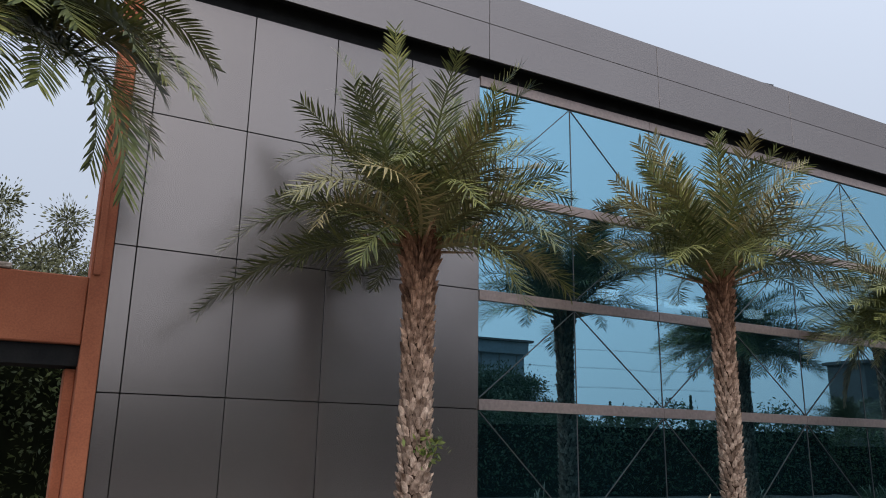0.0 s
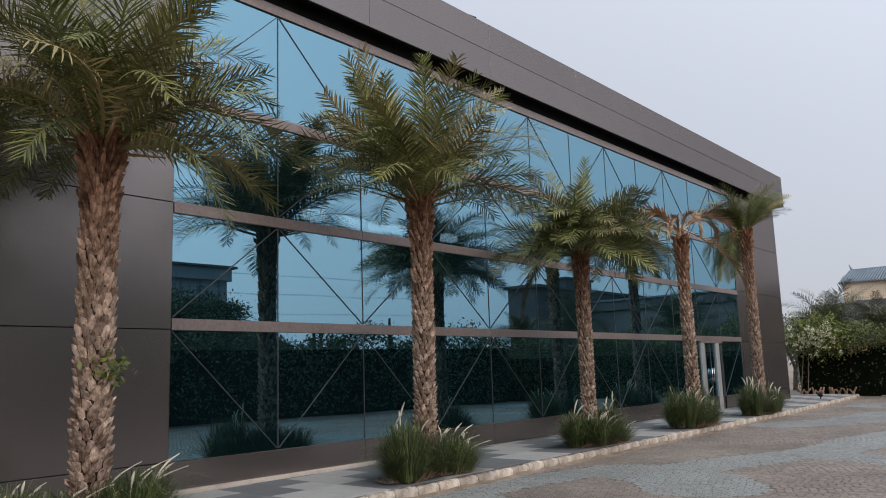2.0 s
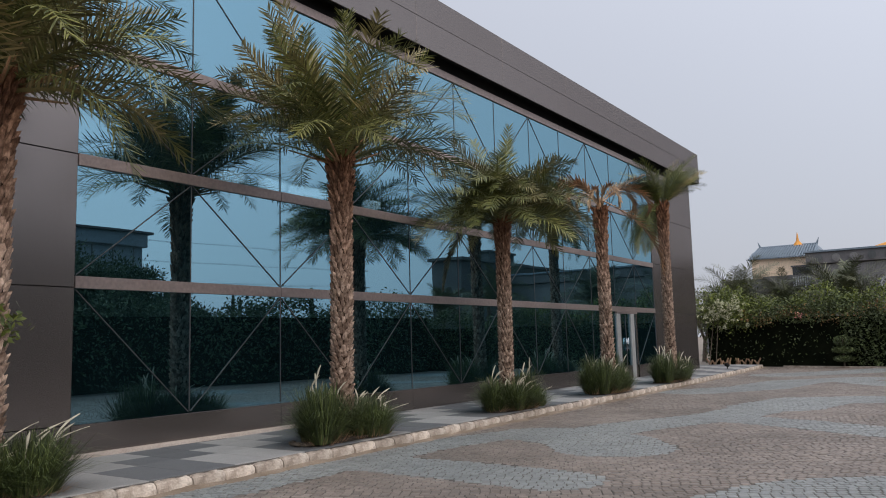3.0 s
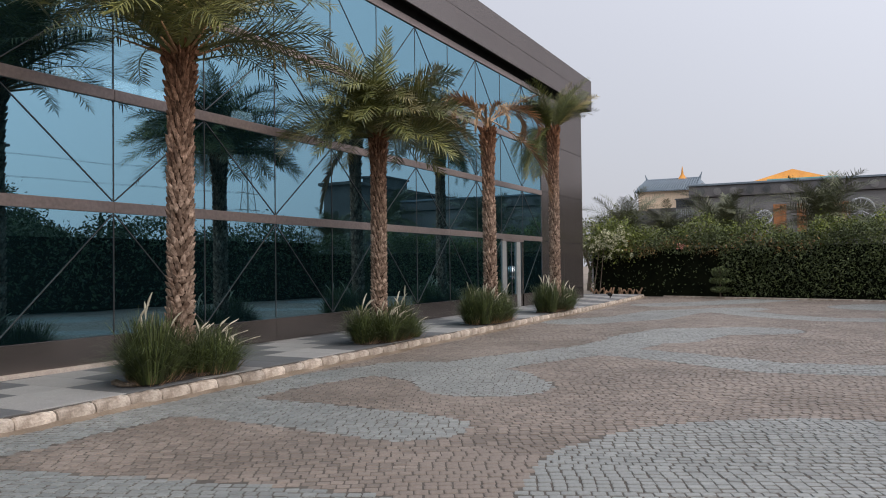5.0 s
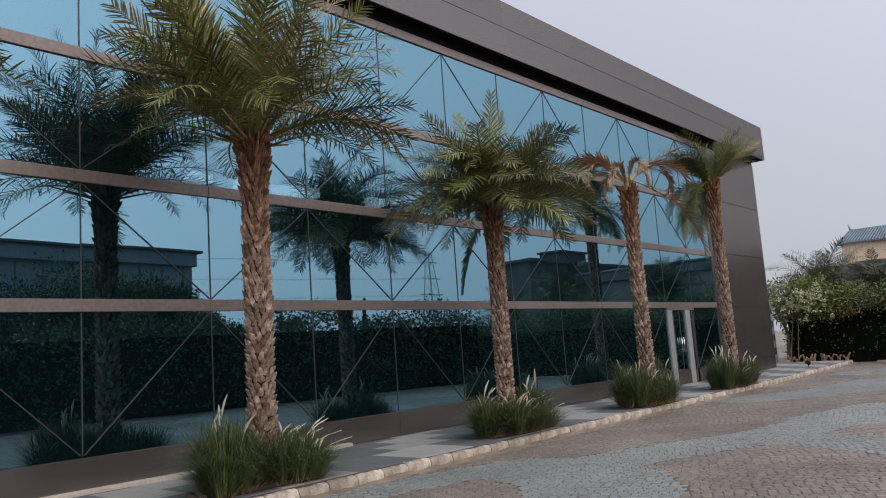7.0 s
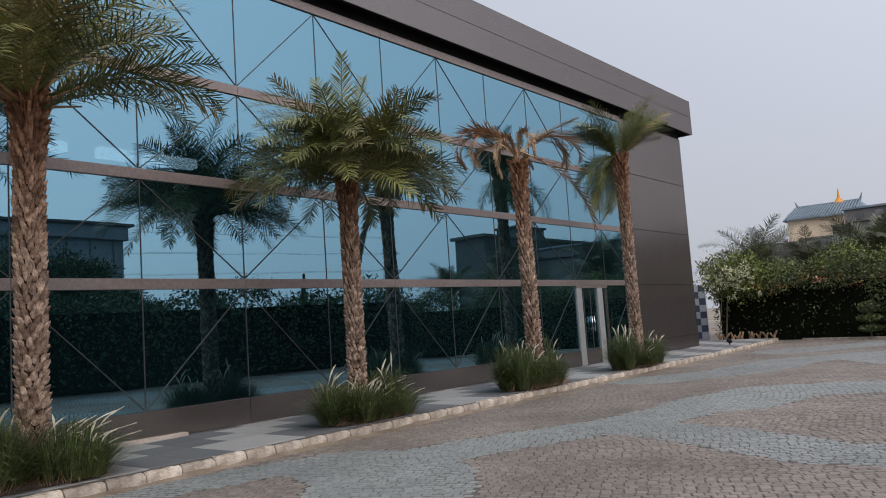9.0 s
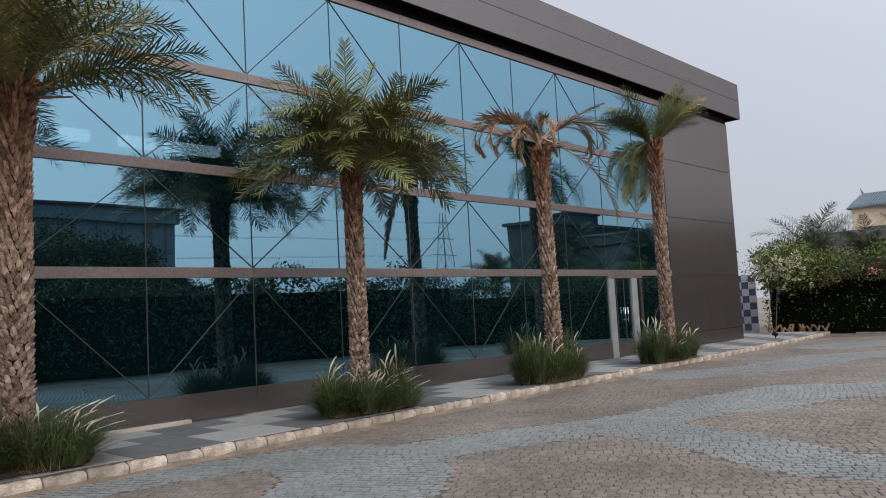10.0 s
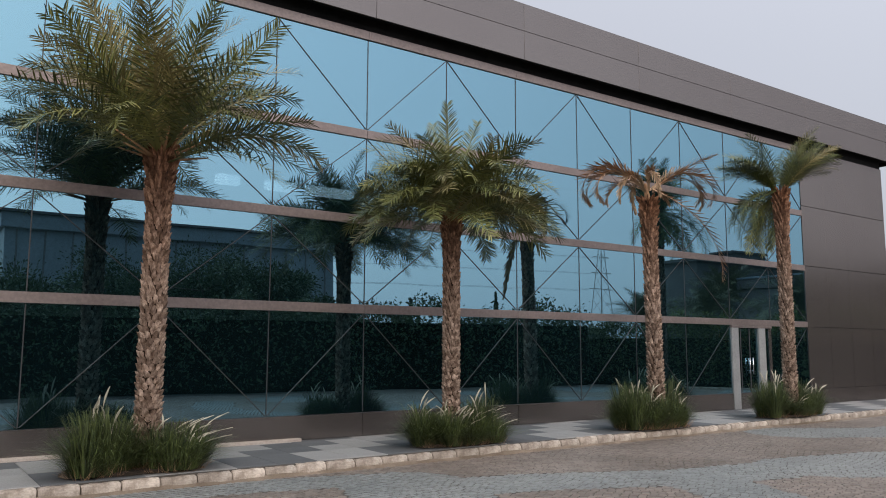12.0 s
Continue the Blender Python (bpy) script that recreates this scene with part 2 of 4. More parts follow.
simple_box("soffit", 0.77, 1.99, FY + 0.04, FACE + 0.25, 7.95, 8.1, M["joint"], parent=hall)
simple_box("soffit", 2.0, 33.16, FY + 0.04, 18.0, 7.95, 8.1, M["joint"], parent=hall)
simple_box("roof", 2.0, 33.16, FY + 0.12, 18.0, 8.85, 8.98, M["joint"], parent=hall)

# end wall, back wall, floor and lamps of the dim hall
east = tagged(empty("wall_east"), "grey composite panel end wall of the hall", "wall", kind="structure")
for y0 in (9.34, 10.565, 11.79, 13.015, 14.24, 15.465, 16.69):
    for z0, z1 in zip(PZ, PZ[1:]):
        simple_box("panel", RIGHT - 0.03, RIGHT, y0 + 0.006, y0 + PW - 0.006, z0 + 0.006, z1 - 0.006, M["panel"], 0.003, east)
simple_box("wall_backing", RIGHT - 0.25, RIGHT - 0.035, 9.56, 17.9, 0, 7.94, M["joint"], parent=east)
west = tagged(simple_box("wall_west", 2.0, 2.2, 9.56, 17.9, 0, 7.94, M["panel"]), "plain end wall of the hall", "wall", kind="structure")
north = tagged(simple_box("wall_north", 2.0, RIGHT, 17.9, 18.1, 0, 7.94, M["inside"]), "plain dim back wall of the hall", "wall", kind="structure")
hall_floor = tagged(simple_box("floor", 2.2, RIGHT - 0.25, 9.56, 17.9, -0.01, 0.16, M["inside"]), "dim grey hall floor behind the glass", "floor", kind="structure")
hall_ceiling = tagged(simple_box("ceiling", 2.2, RIGHT - 0.25, 9.56, 17.9, 7.6, 7.7, M["inside"]), "dim grey hall ceiling", "ceiling", kind="structure")

# lamps inside the hall, seen dimly through the glass
lamp_mat, lamp_nt, lamp_p = nodes_of("lit_ceiling_panel")
lamp_p.inputs["Base Color"].default_value = (0.8, 0.8, 0.8, 1)
lamp_p.inputs["Emission Color"].default_value = (0.9, 0.95, 1.0, 1)
lamp_p.inputs["Emission Strength"].default_value = 2.8
for lx, lw in ((12.05, 0.5), (13.3, 0.7), (14.55, 1.2), (17.05, 0.5)):
    lamp = tagged(empty("pendant_light", lx, 13.5, 5.27), "lit white box light hanging in the hall", "pendant light", "hall lights")
    simple_box("diffuser", -lw / 2, lw / 2, -0.12, 0.12, 0, 0.2, lamp_mat, 0.004, lamp)
    simple_box("housing", -lw / 2 - 0.02, lw / 2 + 0.02, -0.14, 0.14, 0.2, 0.25, M["steel"], 0.004, lamp)
    for q in (-lw / 3, lw / 3):
        bm = bmesh.new()
        rod(bm, (q, 0, 0.25), (q, 0, 2.33), 0.008, 5)
        part("cable", bm, M["rod"], lamp)

# entrance: pale posts, two glass leaves with pull handles
door = tagged(empty("door_1", 24.1, FACE, WALK), "glazed double entrance door between pale grey posts", "door", kind="structure")
simple_box("door_post", 0.006, 0.30, -0.02, 0.12, 0, 2.10, M["steel"], 0.006, door)
simple_box("side_light", 0.306, 0.404, 0.02, 0.032, 0.02, 2.09, M["glass"], 0.0, door)
simple_box("door_post", 1.20, 1.50, -0.02, 0.12, 0, 2.10, M["steel"], 0.006, door)
simple_box("side_light", 1.506, 1.684, 0.02, 0.032, 0.02, 2.09, M["glass"], 0.0, door)
simple_box("door_head", 0.006, 1.814, -0.02, 0.10, 2.105, 2.165, M["band"], 0.004, door)
for a, b in ((0.41, 0.795), (0.805, 1.19)):
    leaf = simple_box("door_leaf", a, b, 0.03, 0.045, 0.02, 2.09, M["glass"], 0.0, door)
    simple_box("leaf_stile", a, a + 0.035, 0.02, 0.029, 0.02, 2.09, M["rod"], 0.0, door)
for hx in (0.73, 0.87):
    bm = bmesh.new()
    rod(bm, (hx, -0.03, 0.9), (hx, -0.03, 1.32), 0.014)
    rod(bm, (hx, -0.03, 0.98), (hx, 0.03, 0.98), 0.010)
    rod(bm, (hx, -0.03, 1.24), (hx, 0.03, 1.24), 0.010)
    part("door_handle", bm, M["chrome"], door, "chrome pull handle", True)
simple_box("plinth", 1.69, 1.814, 0, 0.03, 0, 2.10, M["panel"], 0.003, door)

# terracotta gateway beside the hall
gate = tagged(empty("gateway", 0.6, FACE, 0), "terracotta rendered gateway with a tall post and a beam", "gateway", kind="structure")
simple_box("post", -0.08, 0.135, -0.05, 0.35, 0, 9.3, M["terracotta"], 0.01, gate)
simple_box("post", -0.05, 0.03, -0.09, -0.051, 3.68, 9.3, M["terracotta"], 0.008, gate)
simple_box("beam", -6.0, -0.081, 0.0, 0.55, 2.86, 3.66, M["terracotta"], 0.015, gate)
simple_box("jamb", -0.20, -0.082, 0.25, 0.6, 0, 2.6, M["terracotta"], 0.01, gate)
# black board under the beam, in the joint colour
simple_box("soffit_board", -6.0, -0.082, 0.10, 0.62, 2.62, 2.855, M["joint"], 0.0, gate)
simple_box("coping", -6.0, -0.9, -0.02, 0.57, 3.665, 3.73, M["kerb"], 0.01, gate)

# ---- walkway, kerb, plaza ----
TILE = 0.58
walkway = tagged(empty("pavement"), "raised walkway of pale and grey square tiles in stepped bands", "pavement", kind="structure")
bm = bmesh.new()
rim = [(kx, kerb_y(kx) + 0.08) for kx in (-6, 22, 24, 26, 28, 30, 32, 34, 35.5, 37)] + [(37, FACE + 0.02), (-6, FACE + 0.02)]
low = [bm.verts.new((px, py, -0.01)) for px, py in rim]
upp = [bm.verts.new((px, py, WALK - 0.012)) for px, py in rim]
bm.faces.new(upp)
for k in range(len(rim)):
    bm.faces.new((low[k], low[(k + 1) % len(rim)], upp[(k + 1) % len(rim)], upp[k]))
part("bedding", bm, M["bed"], walkway)
simple_box("bedding", RIGHT + 0.03, 37, FACE + 0.03, 12.05, -0.01, WALK - 0.012, M["bed"], 0, walkway)
simple_box("ledge", -2.0, 11.95, FACE - 0.13, FACE - 0.005, WALK - 0.01, WALK + 0.05, M["ledge"], 0.01, walkway, "pale stone ledge at the wall foot")


def bevel_tile(name, sx, sy, h, mat, inset=0.005):
    v = []
    for z, s in ((0, 0), (h - inset, 0), (h, inset)):
        v += [(s, s, z), (sx - s, s, z), (sx - s, sy - s, z), (s, sy - s, z)]
    f = [(8, 9, 10, 11)]
    for a in (0, 4):
        f += [(a + i, a + (i + 1) % 4, a + 4 + (i + 1) % 4, a + 4 + i) for i in range(4)]
    return raw_mesh(name, v, f, mat)


tiles = {k: bevel_tile("tile", TILE - 0.006, TILE - 0.006, 0.02, M[k]) for k in ("walk", "walk_dark")}
for j in range(-5, 4):
    y0 = 8.54 + 0.585 - TILE * (j + 1) + TILE - 0.005 - TILE
    for i in range(-8, 64):
        x0 = 0.16 + i * TILE
        step = (i + j) % 4
        dark = step in (0, 1)
        if x0 > 36.4 or (j < 0 and x0 < RIGHT + 0.03):
            continue
        key = "walk_dark" if dark else "walk"
        yb = y0 + TILE
        edge = float(kerb_y(x0 + 0.3)) + 0.13
        if edge > yb + TILE - 0.06:
            continue
        if j == 3 or edge > yb:
            cut = bevel_tile("tile", TILE - 0.006, yb + TILE - 0.006 - edge, 0.02, M[key])
            piece("tile", cut, walkway, pose(x0, edge, WALK - 0.02))
        else:
            piece("tile", tiles[key], walkway, pose(x0, yb, WALK - 0.02))

kerb = tagged(empty("kerb"), "row of rough pale kerb stones along the walkway", "kerb", kind="structure")
rng = random.Random(4)
kerb_meshes = []
for _ in range(6):
    bm = bmesh.new()
    prof = [(0.0, -0.02), (0.0, 0.07), (0.012, 0.115), (0.035, 0.136), (0.09, 0.142), (0.122, 0.137), (0.128, -0.02)]
    rings = []
    for sx in (0.0, 0.018, 0.12, 0.22, 0.32, 0.422, 0.44):
        end = 0.88 if sx in (0.0, 0.44) else 1.0
        rings.append([bm.verts.new((sx + rng.uniform(-0.004, 0.004), 0.064 + (py - 0.064) * end + rng.uniform(-0.006, 0.006), (pz - 0.03) * end + 0.03 + rng.uniform(-0.006, 0.006))) for py, pz in prof])
    for ra, rb in zip(rings, rings[1:]):
        for k in range(len(prof) - 1):
            bm.faces.new((ra[k], rb[k], rb[k + 1], ra[k + 1]))
    bm.faces.new(list(reversed(rings[0])))
    bm.faces.new(rings[-1])
    bmesh.ops.recalc_face_normals(bm, faces=bm.faces[:])
    me = bpy.data.meshes.new("kerb_stone")
    bm.to_mesh(me)
    bm.free()
    me.materials.append(M["kerb"])
    kerb_meshes.append(me)
x = -5.0
while x < 36.5:
    piece("kerb_stone", rng.choice(kerb_meshes), kerb, pose(x, kerb_y(x) + rng.uniform(-0.01, 0.01), rng.uniform(-0.012, 0.004), rng.uniform(-3, 3), 0, math.degrees(math.atan2(kerb_y(x + 0.44) - kerb_y(x), 0.44))))
    x += 0.452
M["sand"] = surface("sandy_dirt", (0.14, 0.105, 0.075), (0.26, 0.205, 0.155), 3, 50, 1.0, 0, 0.8, 0.01)
verts, faces = [], []
for k in range(170):
    sx = -5.0 + 0.25 * k
    w, h = 0.05 + rng.uniform(0, 0.07), 0.035 + rng.uniform(-0.015, 0.02)
    verts += [(sx, kerb_y(sx) + 0.02, h), (sx, kerb_y(sx) - w * 0.4, h * 0.45), (sx, kerb_y(sx) - w, -0.004)]
    if k:
        a = 3 * (k - 1)
        faces += [(a, a + 1, a + 4, a + 3), (a + 1, a + 2, a + 5, a + 4)]
sand = new("sand_edge", raw_mesh("sand_edge", verts, faces, M["sand"], True))
tagged(sand, "drift of sandy dirt along the kerb foot", "sand", kind="structure")

# plaza: setts in rows, grey bands winding through pink
# lines of grey setts, each with its half width
GREY = [
    (0.62, [(4.6, 6.6), (4.9, 5.0), (5.2, 3.8), (5.4, 2.7)]), (0.46, [(4.6, 6.5), (7.9, 6.5), (9.8, 6.5), (11.6, 6.0)]),
    (0.58, [(8.1, 6.3), (8.15, 5.0), (8.0, 3.6)]), (0.85, [(11.7, 5.6), (11.3, 4.5), (10.6, 3.95)]),
    (0.62, [(11.9, 5.0), (13.2, 4.7), (15.2, 3.8), (17.5, 3.4)]), (0.95, [(17.5, 3.3), (19.4, 2.9), (20.1, 1.6)]),
    (0.60, [(15.0, 3.5), (14.4, 2.1), (13.7, 0.9), (13.9, -0.6), (14.6, -2.4)]),
    (0.9, [(21.5, 6.2), (23.5, 5.0), (26.5, 4.6), (28.5, 2.9)]), (0.7, [(27.5, 3.4), (25.4, 1.8), (24.2, 0.3), (24.4, -2.6)]),
    (1.1, [(30.5, 5.8), (33.0, 3.8), (35.5, 2.4)]),
]
BLOBS = [(7.35, -0.65, 2.68), (17.5, -2.6, 1.6), (30.6, -1.6, 2.0), (1.2, 3.2, 1.6)]


def grey_edge(px, py):
    g = np.full(px.shape, 9.0)
    for half, line in GREY:
        for (ax, ay), (bx, by) in zip(line, line[1:]):
            dx, dy = bx - ax, by - ay
            t = np.clip(((px - ax) * dx + (py - ay) * dy) / (dx * dx + dy * dy), 0, 1)
            g = np.minimum(g, np.hypot(px - ax - t * dx, py - ay - t * dy) - half)
    for cx, cy, r in BLOBS:
        g = np.minimum(g, np.hypot(px - cx, py - cy) - r)
    return g


plaza = tagged(empty("plaza"), "plaza of small granite setts, grey bands winding through pink", "plaza", kind="structure")
simple_box("sett_bed", -14, 40, -14, 8.9, -0.1, -0.006, M["bed"], 0, plaza)
SA, SB = 0.100, 0.092
ROWS = {"sett_pink": radians(-60), "sett_grey": radians(-67)}


def sett_grid(key, seed):
    """Centres of the setts of one colour, laid in slightly wavering rows."""
    r = np.random.RandomState(seed)
    c, d = math.cos(ROWS[key]), math.sin(ROWS[key])
    uu, vv = np.meshgrid(np.arange(-370, 370), np.arange(-375, 375), indexing="ij")
    shift = r.uniform(0, 1, 750)
    lu = (uu + shift[None, :] + r.uniform(-0.05, 0.05, uu.shape)) * SA
    lv = (vv + r.uniform(-0.05, 0.05, uu.shape)) * SB + 0.035 * np.sin(lu * 1.3 + 0.2 * vv) + 0.02 * np.sin(lu * 3.1)
    px, py = 16 + lu * c - lv * d, lu * d + lv * c
    ok = (px > -3.0) & (px < 37.5) & (py > -5.5) & (py < kerb_y(px) - 0.02)
    px, py = px[ok], py[ok]
    gap = grey_edge(px, py)
    ok = gap < 0.0 if key == "sett_grey" else gap > 0.005
    return px[ok], py[ok]


def sett_arrays(px, py, seed, key):
    """Setts with clipped corners, a rounded shoulder and a slight tilt."""
    r = np.random.RandomState(seed)
    c, d = math.cos(ROWS[key]), math.sin(ROWS[key])
    n = len(px)
    wide = 1.0 if key == "sett_grey" else 0.65
    hx, hy = SA / 2 - r.uniform(0.0005, 0.003, n), SB / 2 - wide * r.uniform(0.0065, 0.011, n)
    top = r.uniform(-0.003, 0.003, n)
    tilt = r.uniform(-0.02, 0.02, (n, 2))
    turn = r.uniform(-0.06, 0.06, n)
    verts = np.zeros((n, 16, 3))
    for i, (sx, sy) in enumerate(((-1, -0.8), (-0.84, -1), (0.84, -1), (1, -0.8), (1, 0.8), (0.84, 1), (-0.84, 1), (-1, 0.8))):
        for ring, inset, z in ((0, 0.0, -0.016), (8, 0.005, 0.0)):
            ex, ey = sx * (hx - inset), sy * (hy - inset)
            ex, ey = ex - ey * turn, ey + ex * turn
            verts[:, i + ring, 0] = px + ex * c - ey * d
            verts[:, i + ring, 1] = py + ex * d + ey * c
            verts[:, i + ring, 2] = z + (top + ex * tilt[:, 0] + ey * tilt[:, 1] if ring else 0)
    side = np.array([(i, (i + 1) % 8, 8 + (i + 1) % 8, 8 + i) for i in range(8)] + [(8, 9, 10, 11), (8, 11, 12, 15), (12, 13, 14, 15)])
    faces = (np.arange(n)[:, None, None] * 16 + side[None]).reshape(-1, 4)
    return verts.reshape(-1, 3), faces


def fast_mesh(name, verts, faces, material):
    me = bpy.data.meshes.new(name)
    me.vertices.add(len(verts))
    me.vertices.foreach_set("co", verts.astype(np.float32).ravel())
    k = faces.shape[1]
    me.loops.add(faces.size)
    me.loops.foreach_set("vertex_index", faces.astype(np.int32).ravel())
    me.polygons.add(len(faces))
    me.polygons.foreach_set("loop_start", np.arange(0, faces.size, k, dtype=np.int32))
    me.update(calc_edges=True)
    me.validate()
    me.shade_flat()
    me.materials.append(material)
    return me


setts_near = []
for nm, key in (("pink_setts", "sett_pink"), ("grey_setts", "sett_grey")):
    px, py = sett_grid(key, 7)
    near = (px > 5.8) & (px < 7.4) & (py > 1.2) & (py < 2.8)
    setts_near.append((key, px[near], py[near]))
    v, f = sett_arrays(px[~near], py[~near], 11, key)
    ob = new(nm, fast_mesh(nm, v, f, M[key]))
    ob.parent = plaza
    tagged(ob, kind="stuff")

# ---- plants ----


def leaf_material(name, dark, light, rough=0.55, vary=0.35, each=0.0):
    m, nt, p = nodes_of(name)
    src = nt.nodes.new("ShaderNodeNewGeometry").outputs["Random Per Island"]
    col = ramp(nt, src, [(0.0, dark), (1.0, light)])
    tone = ramp(nt, noise_node(nt, coords(nt), 2.5, 2), [(0.3, (1 - vary,) * 3), (0.7, (1 + vary,) * 3)])
    col = mix(nt, "MULTIPLY", 1.0, col, tone)
    if each:
        own = ramp(nt, nt.nodes.new("ShaderNodeObjectInfo").outputs["Random"], [(0, (1 - each, 1 - 0.8 * each, 1 - each)), (1, (1 + each, 1 + 0.8 * each, 1 + 0.6 * each))])
        col = mix(nt, "MULTIPLY", 1.0, col, own)
    link(nt, col, p.inputs["Base Color"])
    p.inputs["Roughness"].default_value = rough
    p.inputs["Specular IOR Level"].default_value = 0.5
    return m


M["frond"] = leaf_material("green_frond", (0.034, 0.048, 0.012), (0.188, 0.190, 0.056), 0.46, 0.25, 0.32)
M["frond_old"] = leaf_material("olive_frond", (0.10, 0.085, 0.032), (0.32, 0.265, 0.12), 0.45, 0.25, 0.3)
M["frond_dead"] = leaf_material("dead_frond", (0.20, 0.115, 0.065), (0.50, 0.335, 0.21), 0.8, 0.3, 0.2)
def trunk_material():
    """Grey-tan cut leaf bases, still red-brown and fibrous under the crown, each with streaks along the grain."""
    m, nt, p = nodes_of("palm_trunk")
    v = coords(nt, (1, 1, 0.35))
    big, small = noise_node(nt, coords(nt), 14.0), noise_node(nt, v, 60, 4)
    col = ramp(nt, big, [(0.32, (0.15, 0.098, 0.07)), (0.66, (0.50, 0.385, 0.31))])
    col = mix(nt, "MULTIPLY", 1.0, col, ramp(nt, small, [(0.3, (0.55, 0.52, 0.5)), (0.65, (1.12, 1.12, 1.12))]))
    own = nt.nodes.new("ShaderNodeNewGeometry").outputs["Random Per Island"]
    col = mix(nt, "MULTIPLY", 1.0, col, ramp(nt, own, [(0, (0.5, 0.46, 0.44)), (1, (1.3, 1.3, 1.3))]))
    tc = nt.nodes.new("ShaderNodeTexCoord")
    sep = nt.nodes.new("ShaderNodeSeparateXYZ")
    link(nt, tc.outputs["Generated"], sep.inputs[0])
    col = mix(nt, "MULTIPLY", 1.0, col, ramp(nt, sep.outputs[2], [(0.5, (1, 1, 1)), (0.97, (0.62, 0.40, 0.27))]))
    link(nt, col, p.inputs["Base Color"])
    p.inputs["Roughness"].default_value, p.inputs["Specular IOR Level"].default_value = 0.9, 0.2
    bump(nt, p, small, 0.9, 0.012)
    return m


M["trunk"] = trunk_material()
M["frond_far"] = leaf_material("dusty_green_frond", (0.045, 0.054, 0.026), (0.135, 0.145, 0.078), 0.55, 0.25, 0.3)
M["stalk"] = surface("orange_brown_stalk", (0.22, 0.11, 0.05), (0.40, 0.24, 0.12), 6, 50, 0.7, 0, 0.3)
# core colour carries the shade seen between the leaf bases
M["core"] = surface("trunk_core_gap_shade", (0.016, 0.010, 0.007), (0.04, 0.024, 0.016), 8, 60, 1.0, 0, 0.6, spec=0.1)
M["bark"] = surface("bark", (0.08, 0.06, 0.045), (0.16, 0.13, 0.10), 5, 40, 0.95, 0, 0.8, 0.01)
M["grass"] = leaf_material("fountain_grass", (0.013, 0.024, 0.006), (0.088, 0.113, 0.030), 0.6)
M["plume"] = leaf_material("grass_plume", (0.30, 0.27, 0.20), (0.52, 0.48, 0.38), 0.9, 0.2)
M["hedge"] = leaf_material("hedge_leaf", (0.022, 0.036, 0.010), (0.082, 0.106, 0.030), 0.65)
# bright green of shrub and sprout; on the hedge top it paints light
M["hedge_lit"] = leaf_material("bright_leaf_and_lit_top", (0.030, 0.050, 0.007), (0.150, 0.178, 0.026), 0.65)
M["tree"] = leaf_material("tree_leaf", (0.05, 0.055, 0.025), (0.17, 0.17, 0.08), 0.6)
M["evergreen"] = leaf_material("dark_evergreen_leaf", (0.026, 0.044, 0.017), (0.058, 0.088, 0.033), 0.7)
# near black: the deep shade behind the hedge leaves, put into colour
M["shade"] = surface("hedge_inner_shade", (0.004, 0.006, 0.003), (0.010, 0.012, 0.006), 2, 20, 1.0, 0, 0, spec=0.05)
M["petal"] = leaf_material("cream_petal", (0.34, 0.35, 0.22), (0.56, 0.55, 0.38), 0.7, 0.15)
M["petal_pink"] = leaf_material("pink_petal", (0.45, 0.16, 0.14), (0.6, 0.3, 0.24), 0.7, 0.1)


def frond_mesh(seed, length, elev, droop, mat, lean=0.5, leaflet=0.40, pairs=46, width=0.024, ragged=0.2, side=0.0, loose=1.0):
    """A feather frond that leaves the origin towards +x at the angle elev and bends down by droop degrees over its length."""
    r = random.Random(seed)
    verts, faces = [], []
    pts, dirs = [], []
    p, steps = Vector((0, 0, 0)), 24
    for i in range(steps + 1):
        t = i / steps
        a = radians(elev - droop * t ** 1.4)
        s = radians(side * t * t)
        d = Vector((math.cos(a) * math.cos(s), math.cos(a) * math.sin(s), math.sin(a)))
        pts.append(p.copy())
        dirs.append(d)
        p = p + d * (length / steps)
    for i in range(0, steps + 1, 2):
        d = dirs[i]
        sd = Vector((-d.y, d.x, 0)).normalized() if abs(d.z) < 0.98 else Vector((0, 1, 0))
        up = sd.cross(d) * -1
        w = 0.024 * (1 - i / steps) + 0.004
        for c in (sd * w, up * w * 0.7, sd * -w):
            verts.append(pts[i] + c)
    for k in range(steps // 2):
        a = k * 3
        faces += [(a, a + 3, a + 4, a + 1), (a + 1, a + 4, a + 5, a + 2), (a, a + 2, a + 5, a + 3)]
    for n in range(pairs):
        t = 0.10 + 0.90 * (n + 0.5) / pairs
        f = t * steps
        i = min(int(f), steps - 1)
        base = pts[i].lerp(pts[i + 1], f - i)
        d = dirs[i]
        sd = Vector((-d.y, d.x, 0))
        sd = sd.normalized() if sd.length > 0.1 else Vector((0, 1, 0))
        up = d.cross(sd)
        env = min(1.0, 0.35 + (t - 0.10) * 3.2) * (1.0 - 0.62 * max(0, (t - 0.55) / 0.45) ** 1.3)
        for sgn in (1, -1):
            if r.random() < ragged * 0.35:
                continue
            ll = leaflet * env * r.uniform(0.85, 1.1)
            fw = lean + 0.42 * t + loose * r.uniform(-0.16, 0.16)
            rise = 0.25 + loose * ((0.5, -0.05, -0.35)[(n + (sgn > 0)) % 3] + r.uniform(-0.22, 0.22))
            ld = (sd * sgn * math.cos(fw) + d * math.sin(fw) + up * rise * (1 - 0.4 * t)).normalized()
            ww = ld.cross(up)
            ww = ww.normalized() * width * 0.5 if ww.length > 0.05 else d * width * 0.5
            sag = Vector((0, 0, -1)) * ll * r.uniform(0.02, 0.2)
            mid = base + ld * ll * 0.42 + sag * 0.12
            far = base + ld * ll * 0.78 + sag * 0.5
            tip = base + ld * ll + sag
            k = len(verts)
